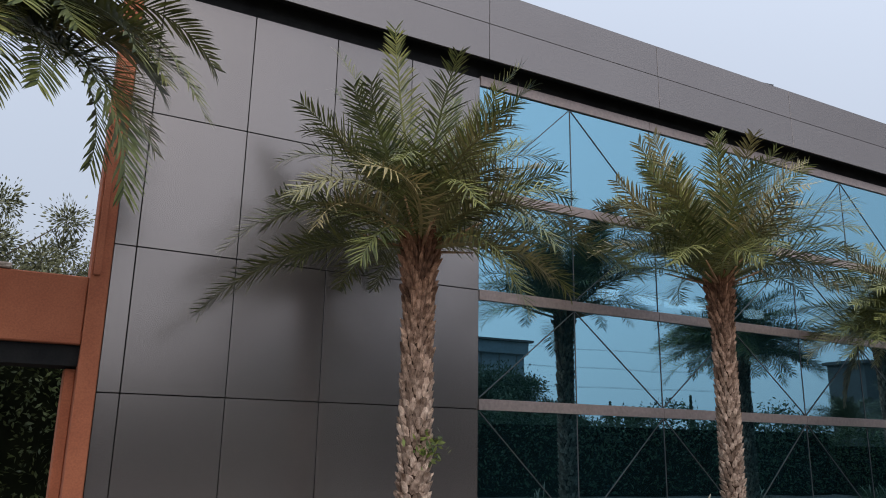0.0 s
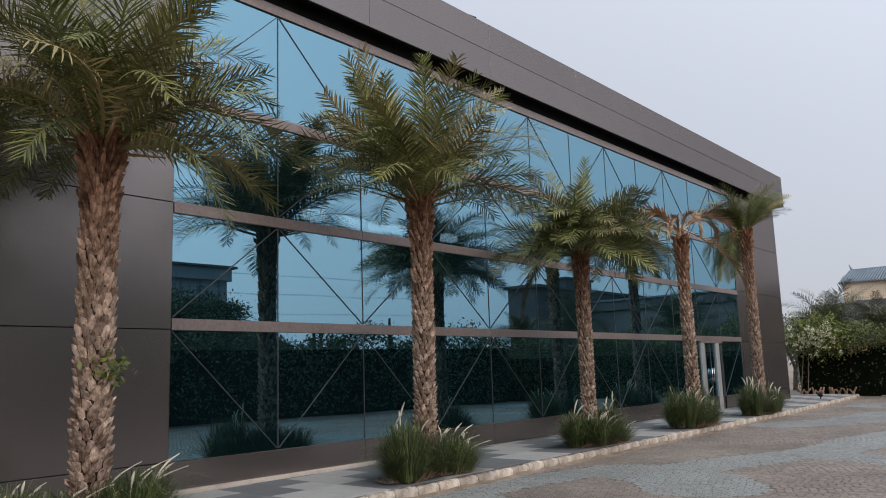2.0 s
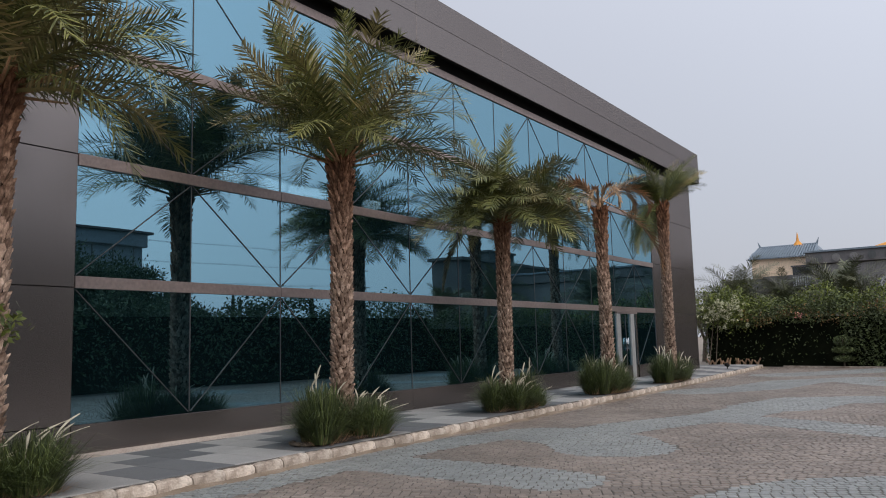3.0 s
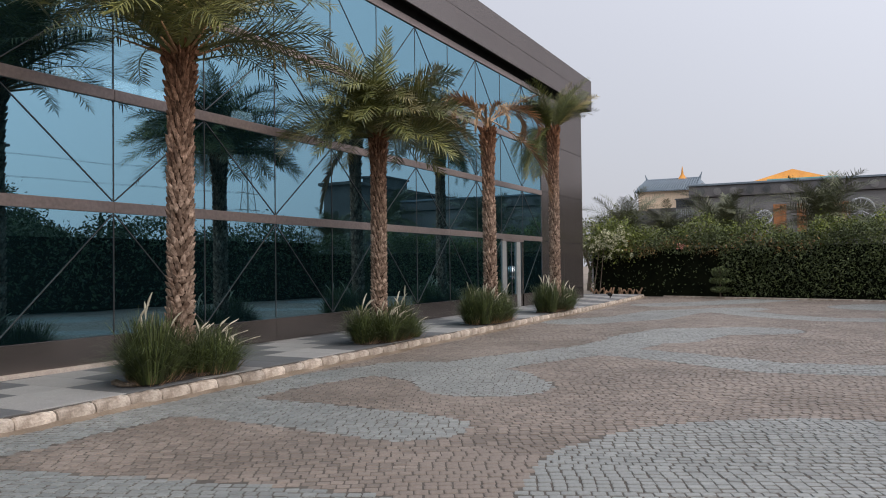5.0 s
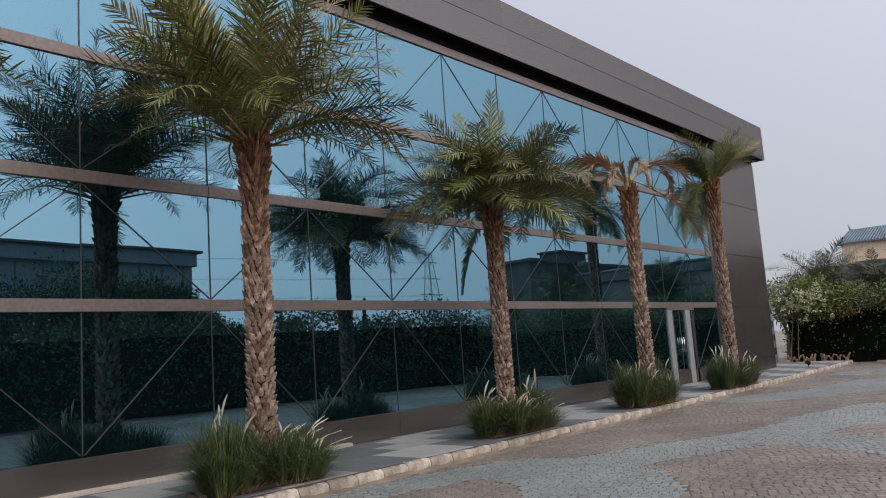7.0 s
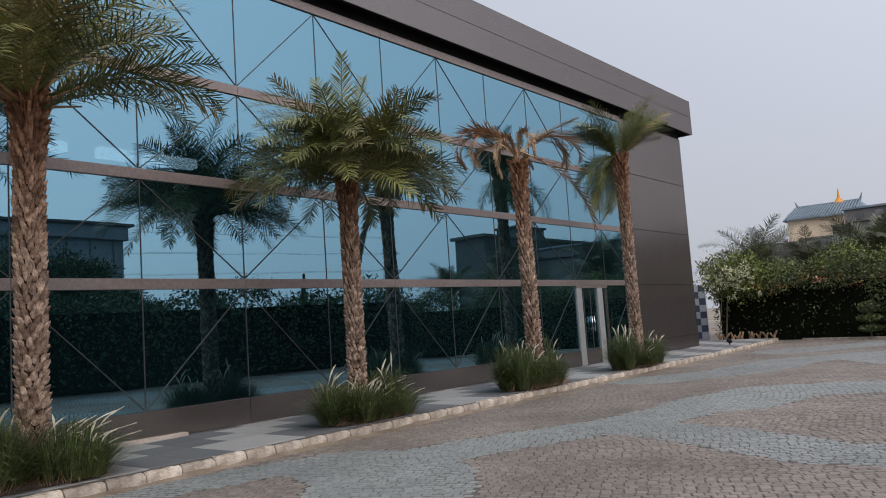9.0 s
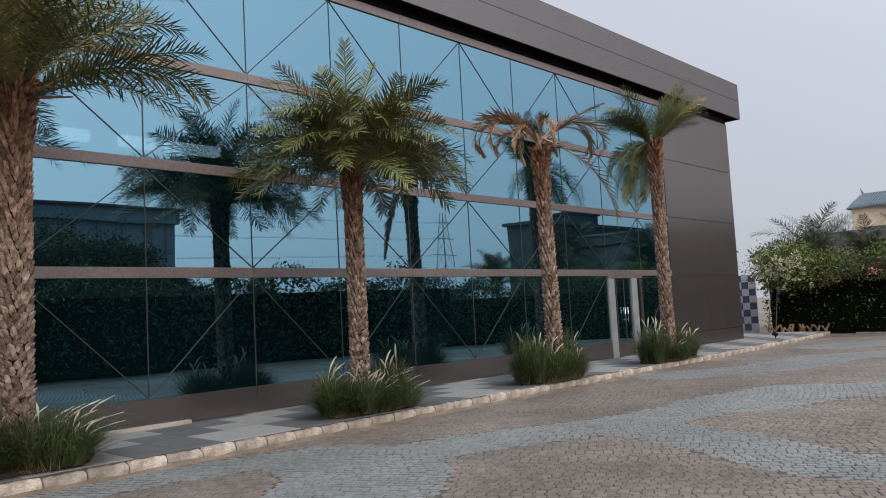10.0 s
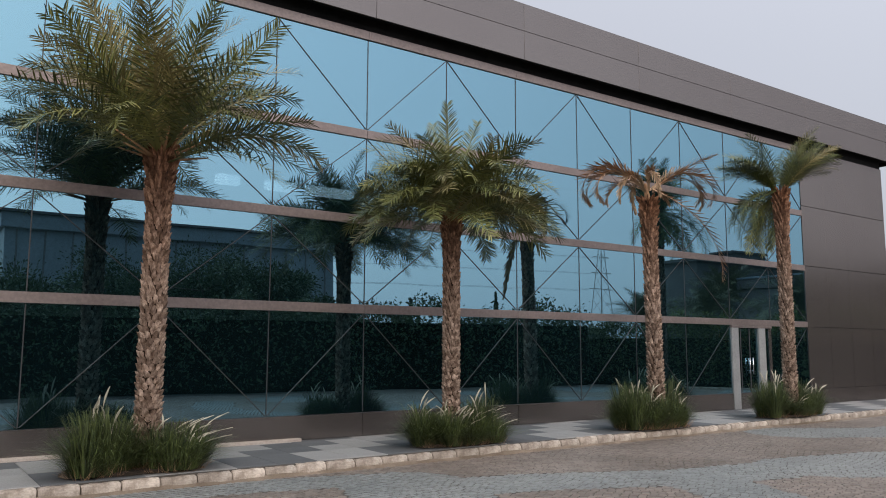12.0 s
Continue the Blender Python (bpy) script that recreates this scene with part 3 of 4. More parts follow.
            verts += [base - ww * 0.5, base + ww * 0.5, mid + ww, mid - ww, far + ww * 0.62, far - ww * 0.62, tip]
            faces += [(k, k + 1, k + 2, k + 3), (k + 3, k + 2, k + 4, k + 5), (k + 5, k + 4, k + 6)]
    return raw_mesh("frond", verts, faces, mat)


FR = {}
for kind, mat in (("g", "frond"), ("o", "frond_old")):
    FR[kind] = []
    for i, (el, dr, side) in enumerate(((86, 22, 12), (77, 38, -18), (66, 52, 18), (54, 62, -20), (40, 66, 18), (25, 62, -16), (8, 52, 18), (-18, 42, -12))):
        FR[kind].append(frond_mesh(i + 20 * len(FR), 2.0, el, dr, M[mat], side=side, pairs=62, leaflet=0.42, width=0.018))
FR["a"] = [frond_mesh(90 + i, 1.9, el, dr, M["frond"], side=sd, pairs=62, leaflet=0.42, width=0.0185) for i, (el, dr, sd) in enumerate(((72, 90, 10), (60, 92, -12), (48, 90, 14), (34, 82, -10), (18, 64, 12)))]
FR["n"] = [frond_mesh(110 + i, ln, el, dr, M["frond"], 0.42, 0.50, 58, 0.032, 0.05, sd, 0.35) for i, (ln, el, dr, sd) in enumerate(((2.5, -10, 90, 6), (2.6, 15, 85, -8), (2.7, 45, 112, 6), (1.9, -5, 80, -10), (1.9, 14, 80, 8)))]
FR["o2"] = [frond_mesh(130 + i, 1.9, el, dr, M["frond_old"], side=sd, pairs=62, leaflet=0.42, width=0.0185) for i, (el, dr, sd) in enumerate(((68, 88, 10), (56, 90, -12), (44, 88, 14), (30, 78, -10), (16, 62, 12)))]
FR["h"] = [frond_mesh(180 + i, 1.6, el, dr, M["frond"], side=sd, pairs=52, leaflet=0.30, width=0.018) for i, (el, dr, sd) in enumerate(((-8, 84, 8), (-24, 62, -8), (8, 100, 4)))]
FR["far"] = [frond_mesh(190 + i, 2.0, el, dr, M["frond_far"], side=sd, pairs=60, leaflet=0.44, width=0.018) for i, (el, dr, sd) in enumerate(((74, 60, 10), (60, 80, -12), (46, 84, 14), (30, 80, -10), (14, 64, 12)))]
FR["d"] = [frond_mesh(70 + i, ln, el, dr, M["frond_dead"], 1.05, 0.27, 58, 0.030, 0.25, sd) for i, (ln, el, dr, sd) in enumerate(((1.5, 44, 160, 10), (1.25, 22, 80, -12), (1.45, 36, 14, 10), (2.1, -30, 64, 14), (1.5, 52, 182, -8)))]


def boot_trunk(name, parent, foot, top, r0, r1, seed):
    """A palm trunk: a fibrous core, near black for shade in the gaps, clad in rows of cut leaf bases."""
    r = random.Random(seed)
    foot, top = Vector(foot), Vector(top)
    axis = top - foot
    h = axis.length
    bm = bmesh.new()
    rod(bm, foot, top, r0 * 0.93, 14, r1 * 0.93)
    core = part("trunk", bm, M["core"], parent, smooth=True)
    verts, faces = [], []
    z, ring = 0.0, 0
    fine = min(1.0, max(0.6, 1.0 - (0.17 - r0) * 9))
    while z < h - 0.02:
        t = z / h
        rad = r0 + (r1 - r0) * t
        late = max(0.0, (t - 0.78) / 0.22)
        slab = min(1.0, max(0.0, (t - 0.3) / 0.35))
        n = 10 if fine > 0.8 else 12
        for i in range(n):
            a = 2 * math.pi * (i + 0.5 * (ring % 2) + r.uniform(-0.09, 0.09)) / n + ring * 0.09
            c = foot + axis * t
            out = Vector((math.cos(a), math.sin(a), 0))
            tang = Vector((-math.sin(a), math.cos(a), 0))
            w = 2 * math.pi * rad / n * r.uniform(0.43, 0.54) * (1 - 0.22 * slab) * (1 - 0.2 * late)
            hh = fine * r.uniform(0.12, 0.17) * (1 + 0.5 * slab) * (1 + 0.8 * late)
            pro = fine * r.uniform(0.034, 0.062) * (1 + 2.2 * late)
            up = Vector((0, 0, 1))
            o = c + up * r.uniform(-0.014, 0.014)
            cut = r.uniform(-0.16, 0.16)
            k = len(verts)
            verts += [o + out * (rad - 0.035) - tang * w * 0.7 - up * hh * 0.55, o + out * (rad - 0.035) + tang * w * 0.7 - up * hh * 0.55,
                      o + out * (rad - 0.012) - tang * w, o + out * (rad + 0.3 * pro + 0.008), o + out * (rad - 0.012) + tang * w,
                      o + out * (rad + pro * 0.85) - tang * w * 0.66 + up * hh * (0.46 - cut), o + out * (rad + pro) + up * hh * r.uniform(0.5, 0.64),
                      o + out * (rad + pro * 0.85) + tang * w * 0.66 + up * hh * (0.46 + cut),
                      o + out * (rad - 0.03) - tang * w * 0.6 + up * hh * 0.36, o + out * (rad - 0.03) + tang * w * 0.6 + up * hh * 0.36]
            faces += [(k, k + 1, k + 3), (k, k + 3, k + 2), (k + 1, k + 4, k + 3), (k + 2, k + 3, k + 6, k + 5), (k + 3, k + 4, k + 7, k + 6),
                      (k + 5, k + 6, k + 8), (k + 6, k + 7, k + 9), (k + 6, k + 9, k + 8), (k + 2, k + 5, k + 8), (k + 4, k + 9, k + 7)]
        z += 0.098 * fine
        ring += 1
    ob = new("leaf_base_cladding", raw_mesh("leaf_base_cladding", verts, faces, M["trunk"]))
    ob.parent = core
    return core


def frond_at(palm, mesh, top, az, scale, tilt=0.0, roll=0.0, dz=0.0):
    m = pose(top[0], top[1], top[2] + dz) @ pose(0, 0, 0, 0, 0, az) @ pose(0, 0, 0, roll, -tilt, 0) @ pose(0.10, 0, 0)
    ob = piece("frond", mesh, palm, m @ Matrix.Diagonal((scale, scale, scale, 1)))
    return ob


def palm(x, y, h, dx, label, seed, counts, reach, r0=0.23, r1=0.19, old=0.2, arched=0.15):
    e = tagged(empty("palm_tree", x, y, WALK), label, "palm tree", "palms along the walkway")
    top = (dx, -0.03, h - WALK)
    boot_trunk("trunk", e, (0, 0, 0), top, r0, r1, seed)
    r = random.Random(seed)
    az = r.uniform(0, 360)
    for k in range(14):
        a, e1 = k * 2.4 + r.uniform(-0.3, 0.3), radians(r.uniform(8, 55))
        d = Vector((math.cos(a) * math.cos(e1), math.sin(a) * math.cos(e1), math.sin(e1)))
        bm = bmesh.new()
        o = Vector(top) + Vector((d.x * 0.1, d.y * 0.1, -0.10))
        rod(bm, o, o + d * r.uniform(0.4, 0.75), 0.022, 6, 0.010)
        part("stalk", bm, M["stalk"], e, smooth=True)
    for kind_i, n in enumerate(counts):
        for k in range(n):
            az += 137.5
            mesh = FR["o" if r.random() < old + 0.05 * kind_i else "g"][kind_i]
            a = az + r.uniform(-14, 14)
            if kind_i > 0 and r.random() < arched:
                mesh = FR["o2" if r.random() < old else "a"][min(4, max(0, kind_i - 1))]
            frond_at(e, mesh, top, a, reach * r.uniform(0.88, 1.1), r.uniform(-12, 12), r.uniform(-38, 38), 0.14 - 0.045 * kind_i + r.uniform(-0.05, 0.05))
    return e, top


PY = 7.45
FULL = "date palm with a full green crown and a scaly trunk"
near_palm = palm(-1.05, PY, 5.62, 0.0, FULL, 3, (3, 5, 6, 6, 6, 6, 0, 0), 1.05, 0.19, 0.16, 0.1, 0.3)
for i, (az, kd, sc) in enumerate(((-44, 0, 1.12), (-36, 0, 1.0), (-18, 1, 1.0), (-6, 2, 1.0), (-30, 1, 1.0), (-52, 3, 1.0), (-75, 4, 1.0), (-66, 0, 0.8), (-28, 3, 1.15), (-20, 4, 1.1), (-95, 3, 1.0), (-45, 4, 1.2), (20, 1, 0.9), (-120, 4, 1.0), (-84, 3, 1.1), (-105, 1, 0.8), (-60, 4, 1.0), (-70, 2, 0.9), (-34, 1, 0.9), (-88, 0, 0.75))):
    frond_at(near_palm[0], FR["n"][kd], near_palm[1], az, sc, 0, (-1) ** i * 8)
first = palm(3.93, PY, 4.15, 0.0, FULL, 5, (4, 8, 10, 10, 8, 5, 1, 0), 1.02, 0.17, 0.15, 0.14, 0.42)
for i, (az, ln, el, dr, sd) in enumerate(((158, 2.65, -2, 54, 6), (172, 2.4, 24, 84, -8), (146, 2.1, 46, 104, 10), (184, 2.1, 58, 100, -10), (200, 1.8, 30, 96, 8), (-38, 2.6, 12, 62, -8), (-48, 1.6, -8, 76, 6), (-26, 2.2, 42, 96, 10), (-60, 1.9, 30, 100, -6), (-14, 2.0, 12, 70, 8), (-72, 1.5, 8, 92, 8), (235, 1.9, 62, 118, -8), (262, 1.8, 48, 120, 8), (222, 1.5, 10, 86, -6), (250, 2.5, 84, 24, 10), (150, 2.5, 78, 26, -10), (-40, 2.4, 74, 34, 12), (110, 2.2, 40, 80, 0), (60, 2.2, 34, 76, 8))):
    frond_at(first[0], frond_mesh(160 + i, ln, el, dr, M["frond_old" if i in (4, 7) else "frond"], side=sd, pairs=int(31 * ln), leaflet=0.42, width=0.019, ragged=0.15), first[1], az, 1.0, 0, (-1) ** i * 12)
palm(8.97, PY, 4.30, 0.0, FULL, 8, (6, 11, 14, 14, 13, 8, 1, 0), 1.05, 0.15, 0.13, 0.3, 0.15)
low_palm = palm(13.78, PY, 3.95, -0.02, "date palm with a low drooping green crown", 13, (2, 8, 15, 19, 21, 20, 5, 0), 0.92, 0.13, 0.12, 0.22, 0.75)
for i, (az, kd) in enumerate(((-65, 4), (-50, 3), (-36, 4), (-22, 3), (-10, 4), (4, 3), (16, 4), (-80, 4), (190, 4), (206, 3), (222, 4))):
    frond_at(low_palm[0], FR["a"][kd], low_palm[1], az, 1.0, -6, (-1) ** i * 9)
# the withered palm
wp = tagged(empty("palm_tree", 18.88, PY, WALK), "withered palm with a few brown drooping fronds", "palm tree", "palms along the walkway")
wt = (-0.12, -0.02, 4.72 - WALK)
boot_trunk("trunk", wp, (0, 0, 0), wt, 0.15, 0.115, 21)
bm = bmesh.new()
rod(bm, (wt[0], wt[1], wt[2] - 0.1), (wt[0] - 0.07, wt[1], wt[2] + 0.36), 0.085, 8, 0.03)
part("shoot", bm, M["stalk"], wp, "brown dried heart of the crown")
for i, (az, kd, sc) in enumerate(((150, 0, 1.0), (136, 1, 0.85), (168, 4, 1.0), (190, 0, 0.8), (155, 4, 1.15), (-42, 2, 0.9), (-30, 0, 0.9), (-48, 4, 1.05), (-24, 4, 0.95), (-62, 3, 1.0), (232, 4, 0.8), (60, 4, 0.8), (100, 0, 0.7), (20, 1, 0.7))):
    frond_at(wp, FR["d"][kd], wt, az, sc * 1.18, 0, (-1) ** i * 10, 0.26 - 0.03 * (i % 4))
# the far palm: one brush of fronds up to one side, one falling to the other
fp = tagged(empty("palm_tree", 23.65, PY, WALK), "tall palm with a sparse lopsided crown", "palm tree", "palms along the walkway")
ft = (-0.02, 0.0, 5.5 - WALK)
boot_trunk("trunk", fp, (0, 0, 0), ft, 0.145, 0.12, 23)
r5 = random.Random(9)
for i in range(28):
    frond_at(fp, FR["o" if i % 9 == 0 else "g"][r5.choice((1, 2, 2, 3))], ft, r5.uniform(-66, -4), 0.86 * r5.uniform(0.75, 1.1), r5.uniform(-8, 8), r5.uniform(-35, 35))
for i in range(15):
    frond_at(fp, FR["g"][r5.choice((3, 3, 4))], ft, r5.uniform(118, 175), 0.78 * r5.uniform(0.8, 1.1), r5.uniform(-5, 10), r5.uniform(-30, 30))
for i in range(11):
    frond_at(fp, FR["h"][i % 3], ft, r5.uniform(118, 200), 0.95 * r5.uniform(0.8, 1.1), r5.uniform(-14, 6), r5.uniform(-25, 25))
for az in (128, 150, 170):
    frond_at(fp, FR["g"][1], ft, az, 0.8, -4)
for i in range(10):
    frond_at(fp, FR["h"][i % 3], ft, r5.uniform(30, 90), 1.15 * r5.uniform(0.8, 1.05), r5.uniform(-20, 0), r5.uniform(-20, 20))


def grass_bed(x, y, seed, half=0.95, tall=0.86):
    """A planting bed cut into the walkway: soil and a tuft of fountain grass with pale plumes."""
    r = random.Random(seed)
    e = tagged(empty("grass_clump", x, y, WALK), "clump of green fountain grass with pale plumes", "grass", "grass beds under the palms")
    verts, faces = [], []
    n = 20
    for k in range(n):
        a = 2 * math.pi * k / n
        s = 1 + 0.12 * math.sin(3 * a + seed) + r.uniform(-0.05, 0.05)
        verts.append((half * 0.92 * s * math.cos(a), -0.02 + 0.50 * s * math.sin(a) * (0.62 if math.sin(a) < 0 else 0.7), 0.006))
        verts.append((half * 0.8 * s * math.cos(a), 0.34 * s * math.sin(a), 0.05))
    verts.append((0, 0, 0.07))
    for k in range(n):
        a, b = 2 * k, 2 * ((k + 1) % n)
        faces += [(a, b, b + 1, a + 1), (a + 1, b + 1, 2 * n)]
    soil = new("soil", raw_mesh("soil", verts, faces, M["soil"]))
    soil.parent = e
    verts, faces = [], []
    tufts = []
    for i in range(26):
        tx = half * (-0.86 + 1.72 * (i + 0.5) / 26) + r.uniform(-0.08, 0.08)
        tufts.append((tx, r.uniform(-0.30, 0.2), tall * r.uniform(0.45, 1.25) * (0.72 + 0.36 * min(1, abs(tx) * 1.8))))
    for _ in range(9000):
        tx, ty, th = r.choice(tufts)
        a, d = r.uniform(0, 2 * math.pi), math.sqrt(r.random())
        skirt = r.random() < 0.45
        bx, by = tx + 0.17 * d * math.cos(a), ty + 0.12 * d * math.sin(a)
        hh = th * (r.uniform(0.35, 0.7) if skirt else r.uniform(0.6, 1.08)) * (1 - 0.15 * d * d)
        fan = r.uniform(0.2, 0.6) if skirt else r.uniform(0.05, 0.5) * d
        lean = Vector((math.cos(a) * fan * 0.75 + 0.05 * bx + r.gauss(0, 0.06), math.sin(a) * fan * 0.6 + r.gauss(0, 0.05), 0))
        w = r.uniform(0.0025, 0.0055)
        s = Vector((math.cos(a + 1.3), math.sin(a + 1.3), 0)) * w
        p0 = Vector((bx, by, 0.03))
        p1 = p0 + lean * 0.35 + Vector((0, 0, hh * 0.55))
        p2 = p0 + lean * 0.9 + Vector((0, 0, hh * 0.92))
        p3 = p0 + lean * 1.6 + Vector((0, 0, hh * r.uniform(0.72, 1.04)))
        k = len(verts)
        verts += [p0 - s, p0 + s, p1 + s, p1 - s, p2 + s * 0.7, p2 - s * 0.7, p3]
        faces += [(k, k + 1, k + 2, k + 3), (k + 3, k + 2, k + 4, k + 5), (k + 5, k + 4, k + 6)]
    bl = tagged(new("grass", raw_mesh("grass", verts, faces, M["grass"])), kind="stuff")
    bl.parent = e
    verts, faces = [], []
    for _ in range(700):
        tx, ty, th = r.choice(tufts)
        a = r.uniform(0, 2 * math.pi)
        p0 = Vector((tx + 0.2 * math.cos(a), ty - 0.05 + 0.14 * math.sin(a), 0.02))
        p1 = p0 + Vector((0.16 * math.cos(a) + r.gauss(0, 0.05), 0.13 * math.sin(a) - 0.03, r.uniform(0.08, 0.26) * tall))
        side = Vector((math.sin(a), -math.cos(a), 0)) * 0.004
        k = len(verts)
        verts += [p0 - side, p0 + side, p1]
        faces.append((k, k + 1, k + 2))
    dry = tagged(new("dry_grass", raw_mesh("dry_grass", verts, faces, M["frond_dead"])), "dry straw-coloured blades at the foot", kind="stuff")
    dry.parent = e
    for _ in range(50):
        tx, ty, th = r.choice(tufts)
        bx, by = tx + r.uniform(-0.1, 0.1), ty + r.uniform(-0.08, 0.08)
        hh = th * r.uniform(1.0, 1.4)
        lean = Vector((bx * 0.10 + r.uniform(-0.08, 0.20), r.uniform(-0.10, 0.07), 0))
        bm = bmesh.new()
        prev = None
        for i in range(8):
            t = i / 7
            c = Vector((bx, by, hh * 0.55)) + lean * (t + t * t) + Vector((0, 0, hh * 0.5 * (t - 0.28 * t * t)))
            rr = 0.003 if t < 0.35 else 0.0135 * math.sin(math.pi * min(1, (t - 0.3) / 0.72)) + 0.002
            ring = [bm.verts.new(c + Vector((math.cos(q) * rr, math.sin(q) * rr, r.uniform(-0.006, 0.006)))) for q in (0, 1.26, 2.51, 3.77, 5.03)]
            if prev:
                for j in range(5):
                    bm.faces.new((prev[j], prev[(j + 1) % 5], ring[(j + 1) % 5], ring[j]))
            prev = ring
        part("plume", bm, M["plume"], e)
    for k in range(9 if seed == 3 else 0):
        a = math.pi * (0.85 + 0.035 * k) + r.uniform(-0.05, 0.05)
        bm = bmesh.new()
        bmesh.ops.create_icosphere(bm, subdivisions=1, radius=r.uniform(0.035, 0.06))
        for v in bm.verts:
            v.co = Vector((v.co.x * 1.2 + r.uniform(-0.008, 0.008), v.co.y, v.co.z * 0.7 + r.uniform(-0.006, 0.006) + 0.03)) + Vector((half * 1.02 * math.cos(a), 0.42 * math.sin(a), 0))
        part("edge_stone", bm, M["bark"], e)
    return e


for gx, gy, gs, wide, tall in ((-1.0, 7.42, 1, 0.95, 0.6), (3.75, 7.38, 2, 0.84, 0.50), (8.85, 7.38, 3, 0.84, 0.72), (13.85, 7.40, 4, 0.80, 0.64), (18.6, 7.42, 5, 0.84, 0.76), (23.45, 7.46, 6, 1.12, 0.72)):
    grass_bed(gx, gy, gs, wide, tall)


def leaf_cloud(name, spots, size, mat, seed, parent=None):
    """Small folded leaves at the given spots, each turned at random."""
    r = np.random.RandomState(seed)
    n = len(spots)
    d = r.normal(size=(n, 3))
    d /= np.linalg.norm(d, axis=1)[:, None]
    u = np.cross(d, r.normal(size=(n, 3)))
    u /= np.linalg.norm(u, axis=1)[:, None] + 1e-9
    s = size * r.uniform(0.6, 1.3, n)[:, None]
    v = np.stack([spots - d * s, spots + u * s * 0.42, spots + d * s, spots - u * s * 0.42], 1).reshape(-1, 3)
    f = np.arange(4 * n).reshape(-1, 4)
    ob = new(name, fast_mesh(name, v, f, mat))
    ob.parent = parent
    return ob


def hedge(name, a, b, height, depth, n, size, seed, label, mat="hedge", rough=0.35, low=0.0, hollow=None):
    """A clipped but uneven hedge from a to b: leaves over a box coloured near black for shade."""
    e = tagged(empty(name), label, "hedge")
    r = np.random.RandomState(seed)
    a, b = np.array(a, float), np.array(b, float)
    d = (b - a) / np.linalg.norm(b - a)
    nrm = np.array((-d[1], d[0]))
    L = np.linalg.norm(b - a)
    t = r.uniform(0, 1, n)
    face = r.uniform(0, 1, n)
    bumpy = 0.5 * np.sin(t * L * 0.9 + seed) * rough + rough * 0.5 * np.sin(t * L * 2.3 + 1.7 * seed) + rough * 0.3 * np.sin(t * L * 5.1)
    top = height + bumpy
    onside = face < 0.68
    z = np.where(onside, low + r.uniform(0.02, 1, n) ** 0.8 * (top - low), top + r.normal(0, 0.10 + 0.2 * rough, n))
    off = np.where(onside, np.where(r.rand(n) < 0.6, -1, 1) * (depth / 2 + r.normal(0, 0.10, n)), r.uniform(-0.5, 0.5, n) * depth)
    off += np.where(onside, np.sign(off), 0) * 0.17 * np.sin(t * L * 2.1 + seed) * np.sin(z * 2.6 + 1.5 * np.sin(t * L * 0.9))
    pts = a + t[:, None] * (b - a) + nrm * off[:, None]
    spots = np.column_stack([pts, z])
    if hollow:
        spots = spots[~((t > hollow[0]) & (t < hollow[1]) & (z < hollow[2] + bumpy * 0.4) & (r.rand(n) < 0.94))]
    leaf_cloud("leaves", spots, size, M[mat], seed + 1, e)
    if low:
        return e
    # inner box whose near-black colour paints the shade between the leaves
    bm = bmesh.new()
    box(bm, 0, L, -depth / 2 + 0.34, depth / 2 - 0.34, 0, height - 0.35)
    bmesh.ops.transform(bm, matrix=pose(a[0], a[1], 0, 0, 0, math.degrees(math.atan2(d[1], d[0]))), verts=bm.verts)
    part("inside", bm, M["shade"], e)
    return e


def tree(x, y, h, spread, seed, label, leaves=2600, size=0.14, trunk_r=0.14, bare=0.35, z=0.0, mat="tree", clump=0.17):
    """A tapered trunk with forking limbs and clumps of leaves with gaps between them."""
    r = random.Random(seed)
    e = tagged(empty("tree", x, y, z), label, "tree")
    bm = bmesh.new()
    fork = Vector((r.uniform(-0.2, 0.2), r.uniform(-0.2, 0.2), h * bare))
    rod(bm, (0, 0, -0.05), fork, trunk_r, 9, trunk_r * 0.7)
    tips = []
    for i in range(8):
        a = 2 * math.pi * i / 8 + r.uniform(-0.3, 0.3)
        q = fork + Vector((math.cos(a), math.sin(a), 0)) * spread * r.uniform(0.3, 0.65) + Vector((0, 0, h * r.uniform(0.2, 0.5)))
        rod(bm, fork - Vector((0, 0, 0.06)), q, trunk_r * 0.5, 6, trunk_r * 0.2)
        for _ in range(4):
            q2 = q + Vector((r.gauss(0, 0.35) * spread, r.gauss(0, 0.35) * spread, r.uniform(-0.05, 0.26) * h))
            rod(bm, q, q2, trunk_r * 0.2, 5, trunk_r * 0.06)
            tips.append((q.lerp(q2, 0.6), q2))
    part("trunk", bm, M["bark"], e)
    nr2 = np.random.RandomState(seed)
    spots = []
    per = leaves // len(tips)
    for c0, c1 in tips:
        c = np.array(c1)
        spots.append(c + nr2.normal(0, 1, (per, 3)) * np.array((spread * clump, spread * clump, h * 0.35 * clump)))
    leaf_cloud("crown", np.concatenate(spots), size, M[mat], seed, e)
    return e


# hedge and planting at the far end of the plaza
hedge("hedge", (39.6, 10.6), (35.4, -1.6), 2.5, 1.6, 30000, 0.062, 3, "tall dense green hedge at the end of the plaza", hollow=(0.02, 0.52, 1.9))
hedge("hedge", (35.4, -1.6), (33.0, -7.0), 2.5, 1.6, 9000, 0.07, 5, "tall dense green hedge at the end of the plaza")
# extra layer of brighter leaves: light on the hedge top, put into colour
hedge("hedge", (39.8, 10.3), (35.8, -1.8), 2.95, 1.3, 13000, 0.065, 9, "hedge top leaves with the light painted into their brighter green", "hedge_lit", 0.45, 2.1)
